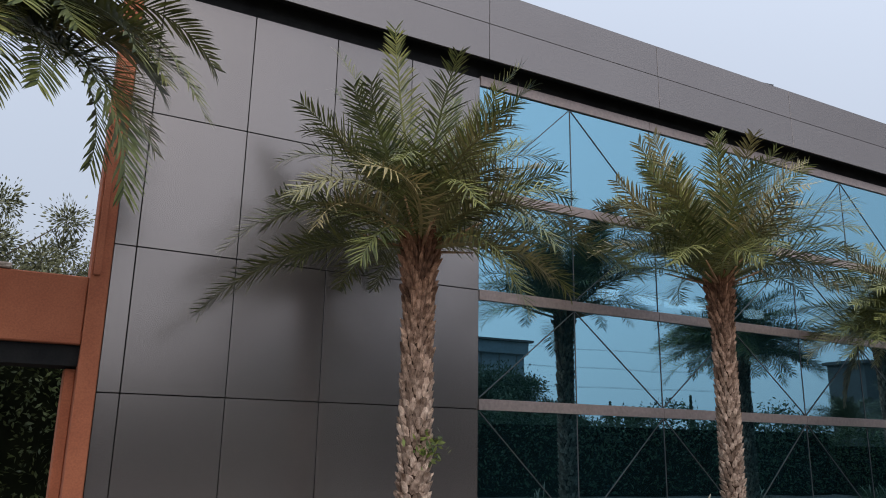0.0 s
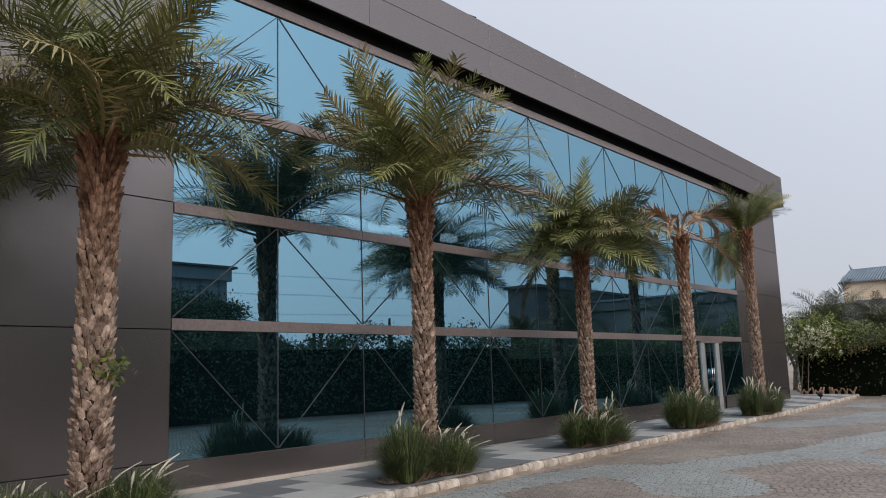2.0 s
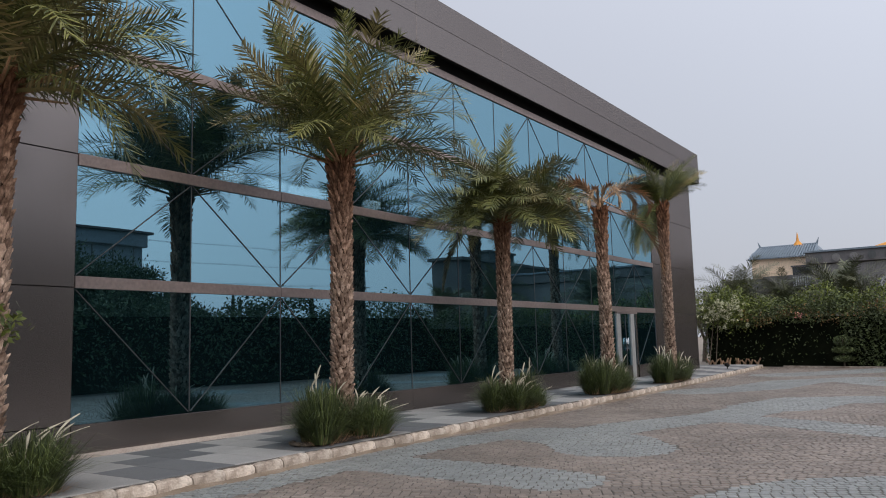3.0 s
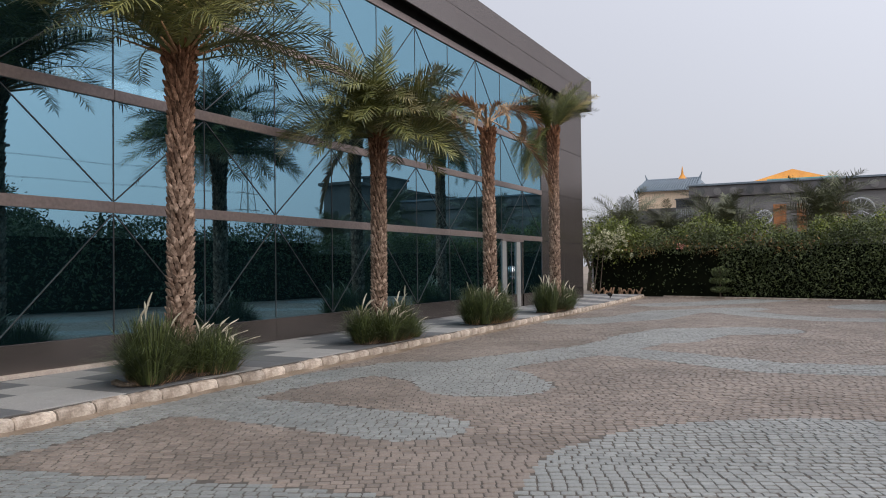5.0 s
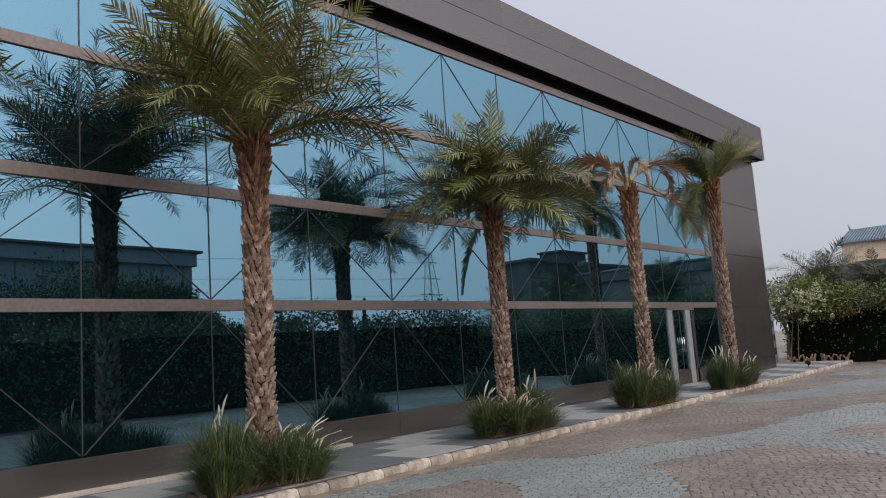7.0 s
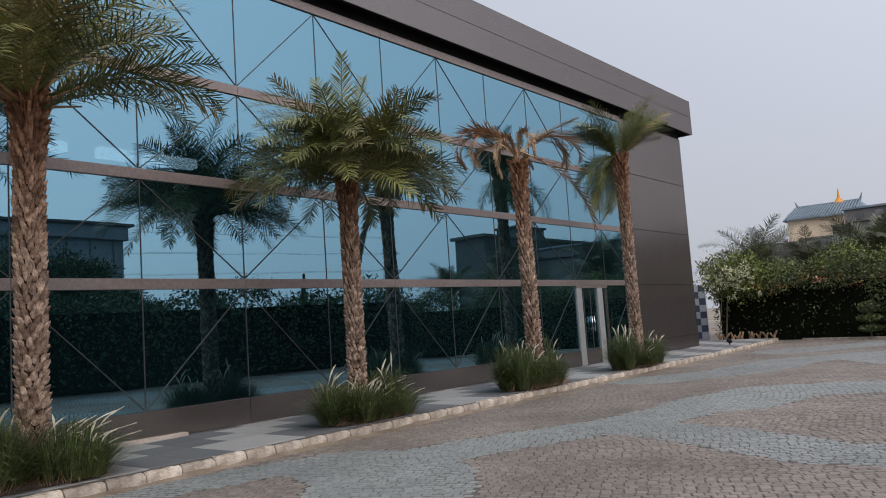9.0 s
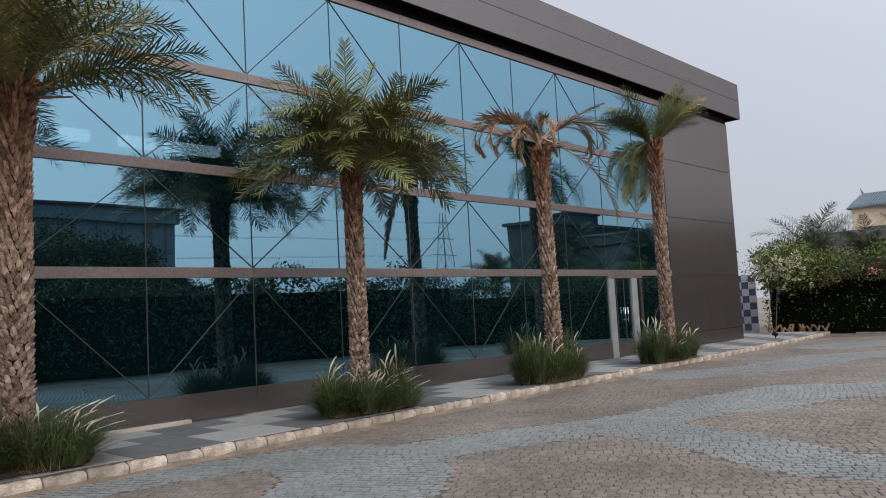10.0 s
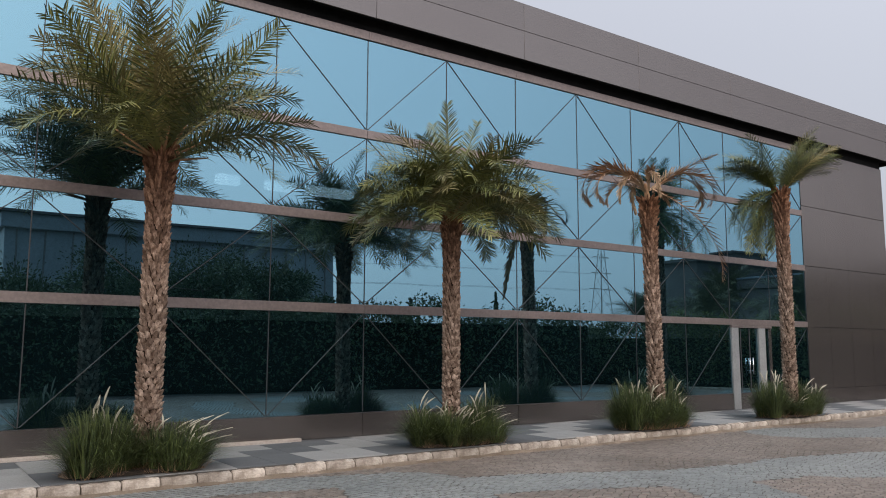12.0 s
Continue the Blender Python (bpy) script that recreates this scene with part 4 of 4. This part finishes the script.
M["rust"] = leaf_material("rust_leaf", (0.09, 0.045, 0.012), (0.20, 0.11, 0.03), 0.65)
rust = tagged(empty("climbing_plant", 36.6, 5.5, 0), "patches of rust-tinged leaves over the hedge top", "climber")
ru = np.random.RandomState(93)
spray = [np.array((0.28 * q, q, 2.25 + 0.25 * math.sin(2.1 * q))) + ru.normal(0, 1, (26, 3)) * np.array((0.25, 0.22, 0.14)) for q in np.linspace(-4.6, 3.2, 22)]
leaf_cloud("leaves", np.concatenate(spray), 0.05, M["rust"], 94, rust)
edging = tagged(empty("hedge_edging"), "thin pale stone edging along the hedge foot", "edging", kind="structure")
bm = bmesh.new()
box(bm, 0, 10.2, -0.06, 0.06, -0.01, 0.07, 0.01)
bmesh.ops.transform(bm, matrix=pose(37.2, 7.0, 0, 0, 0, -109.0), verts=bm.verts)
part("edge_stone", bm, M["kerb"], edging)

# hedge and trees across the plaza, seen in the glass
hedge("hedge", (-16.0, -11.5), (33.0, -5.0), 3.05, 1.8, 42000, 0.09, 15, "long dark evergreen hedge along the open side of the plaza", "evergreen", 0.6)
for i, (tx, ty, th, sp) in enumerate(((6.5, -14.5, 3.8, 2.0), (9.2, -14.0, 4.3, 2.4), (12.2, -14.0, 4.5, 2.6), (15.4, -13.6, 5.1, 2.7), (18.6, -13.8, 5.5, 2.9), (21.2, -13.4, 4.9, 2.2), (-3, -15, 4.4, 2.4), (1.8, -14.5, 3.8, 2.0), (23.4, -12.4, 3.6, 1.6))):
    tree(tx, ty, th, sp, 40 + i, "leafy dark green tree behind the hedge", 17000, 0.075, mat="evergreen")
rt = random.Random(77)
for i in range(20):
    tx = -6 + 2.2 * i + rt.uniform(-0.5, 0.5)
    tree(tx, -12.6 + 0.132 * (tx + 6) + rt.uniform(-0.4, 0.4), rt.uniform(2.4, 3.0), rt.uniform(0.7, 1.3), 140 + i, "dark green bush rising over the hedge", 3200, 0.06, 0.06, mat="evergreen")

# flowering climber, stakes and the chequered board at the corner of the hedge
climber = tagged(empty("flowering_shrub", 38.0, 9.5, 0), "flowering climber with clusters of white blossom", "shrub")
rc = np.random.RandomState(31)
ball = rc.normal(0, 1, (5200, 3)) * np.array((0.45, 0.62, 0.42)) + np.array((0, 0, 2.65))
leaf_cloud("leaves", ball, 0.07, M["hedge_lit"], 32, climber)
clus = []
for _ in range(80):
    c = rc.normal(0, 1, 3) * np.array((0.12, 0.48, 0.30)) + np.array((-1.0, 0, 2.5))
    clus.append(c + rc.normal(0, 0.05, (12, 3)))
leaf_cloud("blossom", np.concatenate(clus), 0.055, M["petal"], 33, climber)
leaf_cloud("pink_blossom", rc.normal(0, 0.07, (30, 3)) + np.array((-0.9, -3.3, 2.2)), 0.06, M["petal_pink"], 34, climber)
bm = bmesh.new()
for k in range(2):
    rod(bm, (-0.7, 0.75 - 0.3 * k, 0), (-0.5, 0.45 - 0.2 * k, 2.4), 0.022, 6, 0.015)
part("stem", bm, M["bark"], climber)
M["stake"] = surface("clay_brown_stump", (0.22, 0.13, 0.08), (0.36, 0.24, 0.16), 6, 50, 0.9, 0, 0.6)
rs = random.Random(3)
bm = bmesh.new()
rod(bm, (0, 0, -0.02), (0.02, 0.01, 0.24), 0.07, 8, 0.055)
rod(bm, (0, 0, 0.15), (0.05, 0.16, 0.40), 0.045, 7, 0.035)
rod(bm, (0, 0, 0.12), (0.0, -0.13, 0.33), 0.04, 7, 0.03)
stump = part("stump", bm, M["stake"])
tagged(stump, "short cut brown stump at the hedge foot", "stump", "stumps by the hedge")
stump.matrix_basis = pose(37.6, 10.3, 0)
for k in range(9):
    copy_thing(stump, pose(37.55 + rs.uniform(-0.15, 0.15), 10.05 - 0.23 * k + rs.uniform(-0.08, 0.08), -0.01, rs.uniform(-14, 14), rs.uniform(-14, 14), rs.uniform(0, 360)))
M["white"] = surface("white_paint", (0.36, 0.39, 0.43), (0.46, 0.48, 0.52), 2, 30, 0.7, 0, 0.1)
M["navy"] = surface("navy_paint", (0.04, 0.055, 0.09), (0.06, 0.075, 0.12), 2, 30, 0.7, 0, 0.1)
board = tagged(empty("chequered_board", 39.9, 11.6, 0), "white and navy chequered board by the hedge", "board")
simple_box("backing", 0.0, 0.05, 0, 2.4, -0.03, 2.5, M["white"], 0, board)
for i in range(8):
    for j in range(8):
        simple_box("check", -0.02, -0.002, 0.3 * i + 0.003, 0.3 * i + 0.297, 0.1 + 0.3 * j + 0.003, 0.1 + 0.3 * j + 0.297, M["navy" if (i + j) % 2 else "white"], 0, board)

# clipped topiary in front of the hedge, and a small spike light by the kerb
topiary = tagged(empty("topiary", 36.35, 4.5, 0), "dark green topiary clipped into stacked cushions", "topiary")
bm = bmesh.new()
rod(bm, (0, 0, -0.03), (0, 0, 1.25), 0.035, 7, 0.02)
part("stem", bm, M["bark"], topiary)
rq = np.random.RandomState(88)
for k, (zc, rad, flat) in enumerate(((0.38, 0.40, 0.13), (0.74, 0.42, 0.14), (1.12, 0.36, 0.20))):
    d = rq.normal(size=(900, 3))
    d /= np.linalg.norm(d, axis=1)[:, None]
    leaf_cloud("cushion", d * np.array((rad, rad, flat)) * rq.uniform(0.8, 1.05, (900, 1)) + np.array((0, 0, zc)), 0.05, M["hedge"], 89 + k, topiary)
spike = tagged(empty("garden_light", 32.4, 8.15, WALK), "small black spike light on the walkway", "lamp")
bm = bmesh.new()
rod(bm, (0, 0, -0.02), (0, 0, 0.10), 0.02, 8)
part("spike", bm, M["joint"], spike)
bm = bmesh.new()
rod(bm, (-0.02, -0.06, 0.11), (0.02, 0.06, 0.17), 0.06, 12, 0.075)
part("head", bm, M["joint"], spike)

# ---- buildings beyond the hedge ----
M["beige"] = surface("beige_render", (0.68, 0.53, 0.38), (0.78, 0.62, 0.46), 0.6, 12, 0.9, 0, 0.2)
M["slate"] = surface("blue_grey_tile", (0.10, 0.135, 0.17), (0.15, 0.19, 0.23), 1, 15, 0.55, 0, 0.2)
M["concrete"] = surface("grey_render", (0.085, 0.085, 0.09), (0.125, 0.122, 0.126), 0.5, 10, 0.9, 0, 0.2)
M["dark_wall"] = surface("dark_weathered_render", (0.05, 0.056, 0.06), (0.086, 0.092, 0.096), 0.5, 8, 0.9, 0, 0.2)
M["concrete_pale"] = surface("pale_grey_render", (0.13, 0.13, 0.133), (0.18, 0.178, 0.18), 0.5, 10, 0.9, 0, 0.2)
M["orange"] = surface("orange_tile", (0.50, 0.20, 0.025), (0.62, 0.28, 0.04), 1, 12, 0.6, 0, 0.2)
M["teal"] = surface("teal_paint", (0.08, 0.28, 0.30), (0.12, 0.36, 0.38), 1, 12, 0.6, 0, 0.1)
M["curtain"] = surface("brown_cloth", (0.16, 0.07, 0.03), (0.36, 0.15, 0.06), 1.2, 12, 0.95, 0, 0.2, stretch=(1, 4, 0.2))
M["dark_glass"] = surface("dark_window", (0.02, 0.025, 0.03), (0.04, 0.045, 0.05), 1, 8, 0.15, 0, 0)

villa = tagged(empty("house", 66, 0, 0), "beige house with a curved blue-grey tiled roof and orange finial", "house")
simple_box("wall", 0, 6, 10.05, 14.6, 0, 7.35, M["beige"], 0, villa)
win = simple_box("window", -0.06, -0.003, 9.9, 11.6, 5.75, 6.55, M["dark_glass"], 0, villa)
simple_box("frame", -0.09, -0.061, 9.8, 11.7, 6.56, 6.66, M["concrete"], 0, win)
bm = bmesh.new()
prof = [(-0.45, 7.30), (0.3, 7.55), (1.4, 8.0), (2.6, 8.45), (3.0, 8.5), (3.4, 8.45), (4.8, 8.0), (6.9, 7.25)]
ends = (9.85, 14.85)
vv2 = [[bm.verts.new((px, ey + (0.0 if pz < 8.3 else (0.35 if ey < 12 else -0.35)), pz)) for px, pz in prof] for ey in ends]
for k in range(len(prof) - 1):
    bm.faces.new((vv2[0][k], vv2[1][k], vv2[1][k + 1], vv2[0][k + 1]))
bm.faces.new(vv2[0])
bm.faces.new(list(reversed(vv2[1])))
roof = part("roof", bm, M["slate"], villa)
for k in range(24):
    yy = 9.98 + k * 0.206
    bm = bmesh.new()
    rod(bm, (-0.47, yy, 7.34), (2.6, yy * 0.94 + 12.2 * 0.06, 8.5), 0.06, 5)
    part("tile_roll", bm, M["slate"], roof)
bm = bmesh.new()
rod(bm, (3.0, 10.2, 8.55), (3.0, 14.5, 8.55), 0.1, 6)
rod(bm, (3.0, 10.22, 8.5), (3.0, 10.02, 9.05), 0.11, 6, 0.02)
rod(bm, (3.0, 14.48, 8.5), (3.0, 14.68, 9.05), 0.11, 6, 0.02)
part("ridge", bm, M["slate"], roof)
bm = bmesh.new()
rod(bm, (3.0, 11.6, 8.5), (3.0, 11.6, 8.9), 0.42, 8, 0.13)
rod(bm, (3.0, 11.6, 8.9), (3.0, 11.6, 9.6), 0.12, 8, 0.02)
part("finial", bm, M["orange"], roof, "orange pointed finial")

block = tagged(empty("wall_far", 62, 0, 0), "long grey parapet wall with round medallions", "building")
simple_box("wall", 0, 5, -16, 9.6, 0, 6.3, M["concrete_pale"], 0, block)
simple_box("parapet", -0.3, 5, -16, 9.9, 6.35, 7.15, M["concrete"], 0.02, block)
simple_box("coping", -0.45, 5, -16, 10.0, 7.155, 7.3, M["slate"], 0.02, block)
simple_box("annex", 1.0, 5, 9.61, 13.2, 0, 5.75, M["concrete"], 0, block)
simple_box("annex", 1.5, 5, 13.21, 16.4, 0, 5.65, M["concrete_pale"], 0, block)
simple_box("annex", 2.5, 5, 16.41, 18.2, 0, 4.9, M["concrete_pale"], 0, block)
for k in range(16):
    bm = bmesh.new()
    yc = 9.0 - 1.12 * k
    bmesh.ops.create_cone(bm, cap_ends=True, segments=14, radius1=0.27, radius2=0.24, depth=0.08, matrix=pose(-0.345, yc, 6.72, 0, 90, 0))
    bmesh.ops.create_cone(bm, cap_ends=True, segments=10, radius1=0.1, radius2=0.08, depth=0.06, matrix=pose(-0.4, yc, 6.72, 0, 90, 0))
    part("medallion", bm, M["dark_wall" if k % 4 in (0, 3) else "concrete_pale"], block)
for yc, zc, rr in ((4.75, 4.7, 0.5), (-1.35, 4.95, 0.85)):
    bm = bmesh.new()
    for q in range(12):
        a, b = 2 * math.pi * q / 12, 2 * math.pi * (q + 1) / 12
        rod(bm, (-0.1, yc + rr * math.cos(a), zc + rr * math.sin(a)), (-0.1, yc + rr * math.cos(b), zc + rr * math.sin(b)), 0.07, 5)
        rod(bm, (-0.1, yc, zc), (-0.1, yc + rr * math.cos(a), zc + rr * math.sin(a)), 0.03, 4)
    part("round_relief", bm, M["white"], block)
for ya, yb in ((3.3, 4.15), (2.0, 2.6), (-0.7, 0.3)):
    simple_box("curtain", -0.08, -0.003, ya, yb, 3.6, 5.6, M["curtain"], 0.01, block)
for k in range(9):
    simple_box("slat", 0.9, 0.99, 9.7 + 0.16 * k, 9.78 + 0.16 * k, 4.9, 5.6, M["white"], 0, block)
hallo = tagged(empty("pavilion", 76, 3.6, 0), "pavilion with a bright orange tiled roof edged in teal", "building")
simple_box("wall", 0.5, 7, -3, 3, 0, 8.6, M["beige"], 0, hallo)
bm = bmesh.new()
vs = [bm.verts.new(c) for c in ((0, -3.6, 8.55), (7.5, -3.6, 8.55), (7.5, 3.6, 8.55), (0, 3.6, 8.55), (1.5, 0, 9.75), (6, 0, 9.75))]
for f in ((0, 1, 5, 4), (1, 2, 5), (2, 3, 4, 5), (3, 0, 4), (3, 2, 1, 0)):
    bm.faces.new([vs[i] for i in f])
part("roof", bm, M["orange"], hallo)
simple_box("eave", -0.15, -0.01, -3.6, 2.0, 8.5, 8.78, M["teal"], 0.02, hallo)


def far_palm(x, y, h, reach, seed):
    e = tagged(empty("palm_tree", x, y, 0), "feathery green palm behind the hedge", "palm tree", "palms behind the hedge")
    bm = bmesh.new()
    rod(bm, (0, 0, -0.05), (0, 0, h), 0.2, 8, 0.16)
    part("trunk", bm, M["bark"], e)
    r = random.Random(seed)
    for k in range(56):
        frond_at(e, r.choice(FR["far"]), (0, 0, h), k * 137.5, 1.15 * reach * r.uniform(0.8, 1.1), r.uniform(-8, 8), r.uniform(-15, 15))


far_palm(43.5, 10.3, 3.0, 1.25, 1)
far_palm(44.5, 8.0, 2.7, 1.1, 4)
far_palm(43.0, 5.2, 2.9, 1.3, 2)
far_palm(43.0, 0.6, 3.1, 1.4, 3)
far_palm(47.0, -13.0, 3.3, 1.15, 7)
far_palm(55.0, -14.0, 4.2, 1.3, 8)
far_palm(62.0, -17.0, 5.6, 1.6, 9)
tree(46.0, 13.0, 3.5, 1.0, 77, "small dusty tree past the corner of the hall", 1500, 0.11)

# across the plaza: warehouse, house and pylon that show in the glass
M["shed"] = surface("grey_blue_cladding", (0.18, 0.215, 0.245), (0.235, 0.27, 0.30), 0.4, 6, 0.6, 0, 0.2)
shed = tagged(empty("warehouse", 0, -23.4, 0), "long grey-blue clad warehouse with an overhanging roof", "warehouse")
simple_box("wall", 10.7, 29.4, -14, 0, 0, 7.7, M["shed"], 0, shed)
simple_box("parapet", 10.5, 29.6, -14.3, 0.3, 7.7, 8.5, M["shed"], 0.03, shed)
simple_box("coping", 10.3, 29.9, -14.5, 0.5, 8.5, 8.65, M["concrete"], 0.02, shed)
for k in range(14):
    simple_box("rib", 11.2 + 1.35 * k, 11.28 + 1.35 * k, 0.003, 0.05, 0.2, 7.65, M["concrete_pale"], 0, shed)

home = tagged(empty("house", 74.0, -29.0, 0), "dark three-storey house with flat stepped roofs", "house")
simple_box("wall", 0, 27, -4, 0, 0, 10.6, M["dark_wall"], 0, home)
simple_box("roof", -0.4, 27.4, -4.4, 0.4, 10.6, 10.95, M["dark_wall"], 0.03, home)
simple_box("roof_room", 8, 14, -3.8, -1, 10.95, 12.2, M["dark_wall"], 0.03, home)
simple_box("roof", 7.7, 14.3, -4.0, -0.8, 12.2, 12.45, M["dark_wall"], 0.03, home)
for k in range(6):
    for zz in (1.4, 4.8, 8.2):
        w = simple_box("window", 1.8 + 4.4 * k, 3.5 + 4.4 * k, 0.003, 0.06, zz, zz + 1.5, M["dark_glass"], 0, home)
        simple_box("sill", 1.7 + 4.4 * k, 3.6 + 4.4 * k, 0.003, 0.14, zz - 0.1, zz - 0.005, M["concrete"], 0, w)
pylon = tagged(empty("pylon", 95, -62, 0), "steel lattice power pylon in the distance", "pylon")
bm = bmesh.new()
for sx in (-1, 1):
    for sy in (-1, 1):
        rod(bm, (1.6 * sx, 1.6 * sy, 0), (0.3 * sx, 0.3 * sy, 17), 0.06, 5)
for k in range(9):
    z0, z1 = k * 1.8, (k + 1) * 1.8
    a0, a1 = 1.6 - 1.3 * z0 / 17, 1.6 - 1.3 * z1 / 17
    for sy in (-1, 1):
        rod(bm, (-a0, a0 * sy, z0), (a1, a1 * sy, z1), 0.03, 4)
        rod(bm, (a0, a0 * sy, z0), (-a1, a1 * sy, z1), 0.03, 4)
part("tower", bm, M["steel"], pylon)
bm = bmesh.new()
for zz, w in ((10.5, 2.6), (13.0, 2.2), (15.5, 1.8)):
    rod(bm, (-w, 0, zz), (w, 0, zz), 0.06, 5)
part("cross_arm", bm, M["steel"], pylon)
for zz, w in ((10.5, 2.6), (13.0, 2.2), (15.5, 1.8)):
    for q in (-w, w):
        line = tagged(new("power_cable"), "thin dark power cable strung from the pylon", "cable", "power cables")
        bm = bmesh.new()
        ends = [Vector((95 + q - 13.5 * k, -62 - 1.0 * k, zz - 0.1 - 4.0 * (k / 14) * (1 - k / 14))) for k in range(15)]
        for a, b in zip(ends, ends[1:]):
            rod(bm, a, b, 0.013, 4)
        part("wire", bm, M["rod"], line)

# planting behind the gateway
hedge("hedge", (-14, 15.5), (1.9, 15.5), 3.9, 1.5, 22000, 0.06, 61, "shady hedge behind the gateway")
tree(-0.5, 21.6, 7.0, 2.7, 62, "tall sparse olive-green tree behind the gateway", 24000, 0.055, 0.16, 0.4, clump=0.09)
tree(-4.6, 22.6, 7.6, 2.8, 63, "tall sparse olive-green tree behind the gateway", 15000, 0.06, 0.16, 0.4, clump=0.09)
bp = tagged(empty("palm_tree", -0.8, 13.4, 0), "short palm with a scaly trunk behind the gateway", "palm tree")
boot_trunk("trunk", bp, (0, 0, 0), (0, 0, 2.9), 0.22, 0.19, 81)
rb = random.Random(5)
for k in range(26):
    frond_at(bp, FR["g"][rb.choice((1, 2, 3, 4, 5))], (0, 0, 2.9), k * 137.5, 0.75 * rb.uniform(0.85, 1.1))

# small things: a sprout on a trunk, a loose flashing on the roof edge, slim conifers far off
bm_tuft = np.random.RandomState(51).normal(0, 1, (90, 3)) * np.array((0.09, 0.05, 0.09)) + np.array((0.10, -0.20, 1.64))
first_palm = [o for o in scene.objects if o.name == "palm_tree.001"][0]
tagged(leaf_cloud("sprout", bm_tuft, 0.045, M["hedge_lit"], 52, first_palm), kind="stuff")
flash = tagged(empty("flashing", 12.8, FY + 0.05, 9.06), "loose strip of metal flashing on the roof edge", "flashing")
bm = bmesh.new()
vs = [bm.verts.new(c) for c in ((-0.5, 0, 0.0), (0.02, 0, 0.05), (0.02, 0.12, 0.05), (-0.5, 0.12, 0.0), (-0.5, 0, 0.012), (0.02, 0, 0.064), (0.02, 0.12, 0.064), (-0.5, 0.12, 0.012))]
for f in ((3, 2, 1, 0), (4, 5, 6, 7), (0, 1, 5, 4), (1, 2, 6, 5), (2, 3, 7, 6), (3, 0, 4, 7)):
    bm.faces.new([vs[i] for i in f])
part("strip", bm, M["rod"], flash)
for i, (cx, cy, ch) in enumerate(((31.5, -17.5, 4.6), (32.3, -17.8, 4.2), (37.6, -17.0, 5.2), (38.2, -17.6, 4.6))):
    con = tagged(empty("conifer", cx, cy, 0), "slim dark conifer beyond the hedge", "tree", "conifers")
    bm = bmesh.new()
    rod(bm, (0, 0, -0.05), (0, 0, ch * 0.9), 0.07, 6, 0.02)
    part("trunk", bm, M["bark"], con)
    rr = np.random.RandomState(60 + i)
    zz = rr.uniform(0.4, 1, 1400) * ch
    rad = 0.42 * np.clip((ch - zz) / ch * 1.6, 0.05, 1) * rr.uniform(0.2, 1, 1400)
    an = rr.uniform(0, 2 * math.pi, 1400)
    leaf_cloud("crown", np.column_stack([rad * np.cos(an), rad * np.sin(an), zz]), 0.09, M["evergreen"], 70 + i, con)

# the setts that lie nearest to the walk, each a piece of its own
rp = random.Random(2)
for key, xs, ys in setts_near:
    pool = [fast_mesh("sett", *sett_arrays(np.zeros(1), np.zeros(1), 200 + k, key), M[key]) for k in range(8)]
    for px, py in zip(xs, ys):
        piece("sett", rp.choice(pool), plaza, pose(px, py, 0, 0, 0, rp.uniform(-2, 2)))
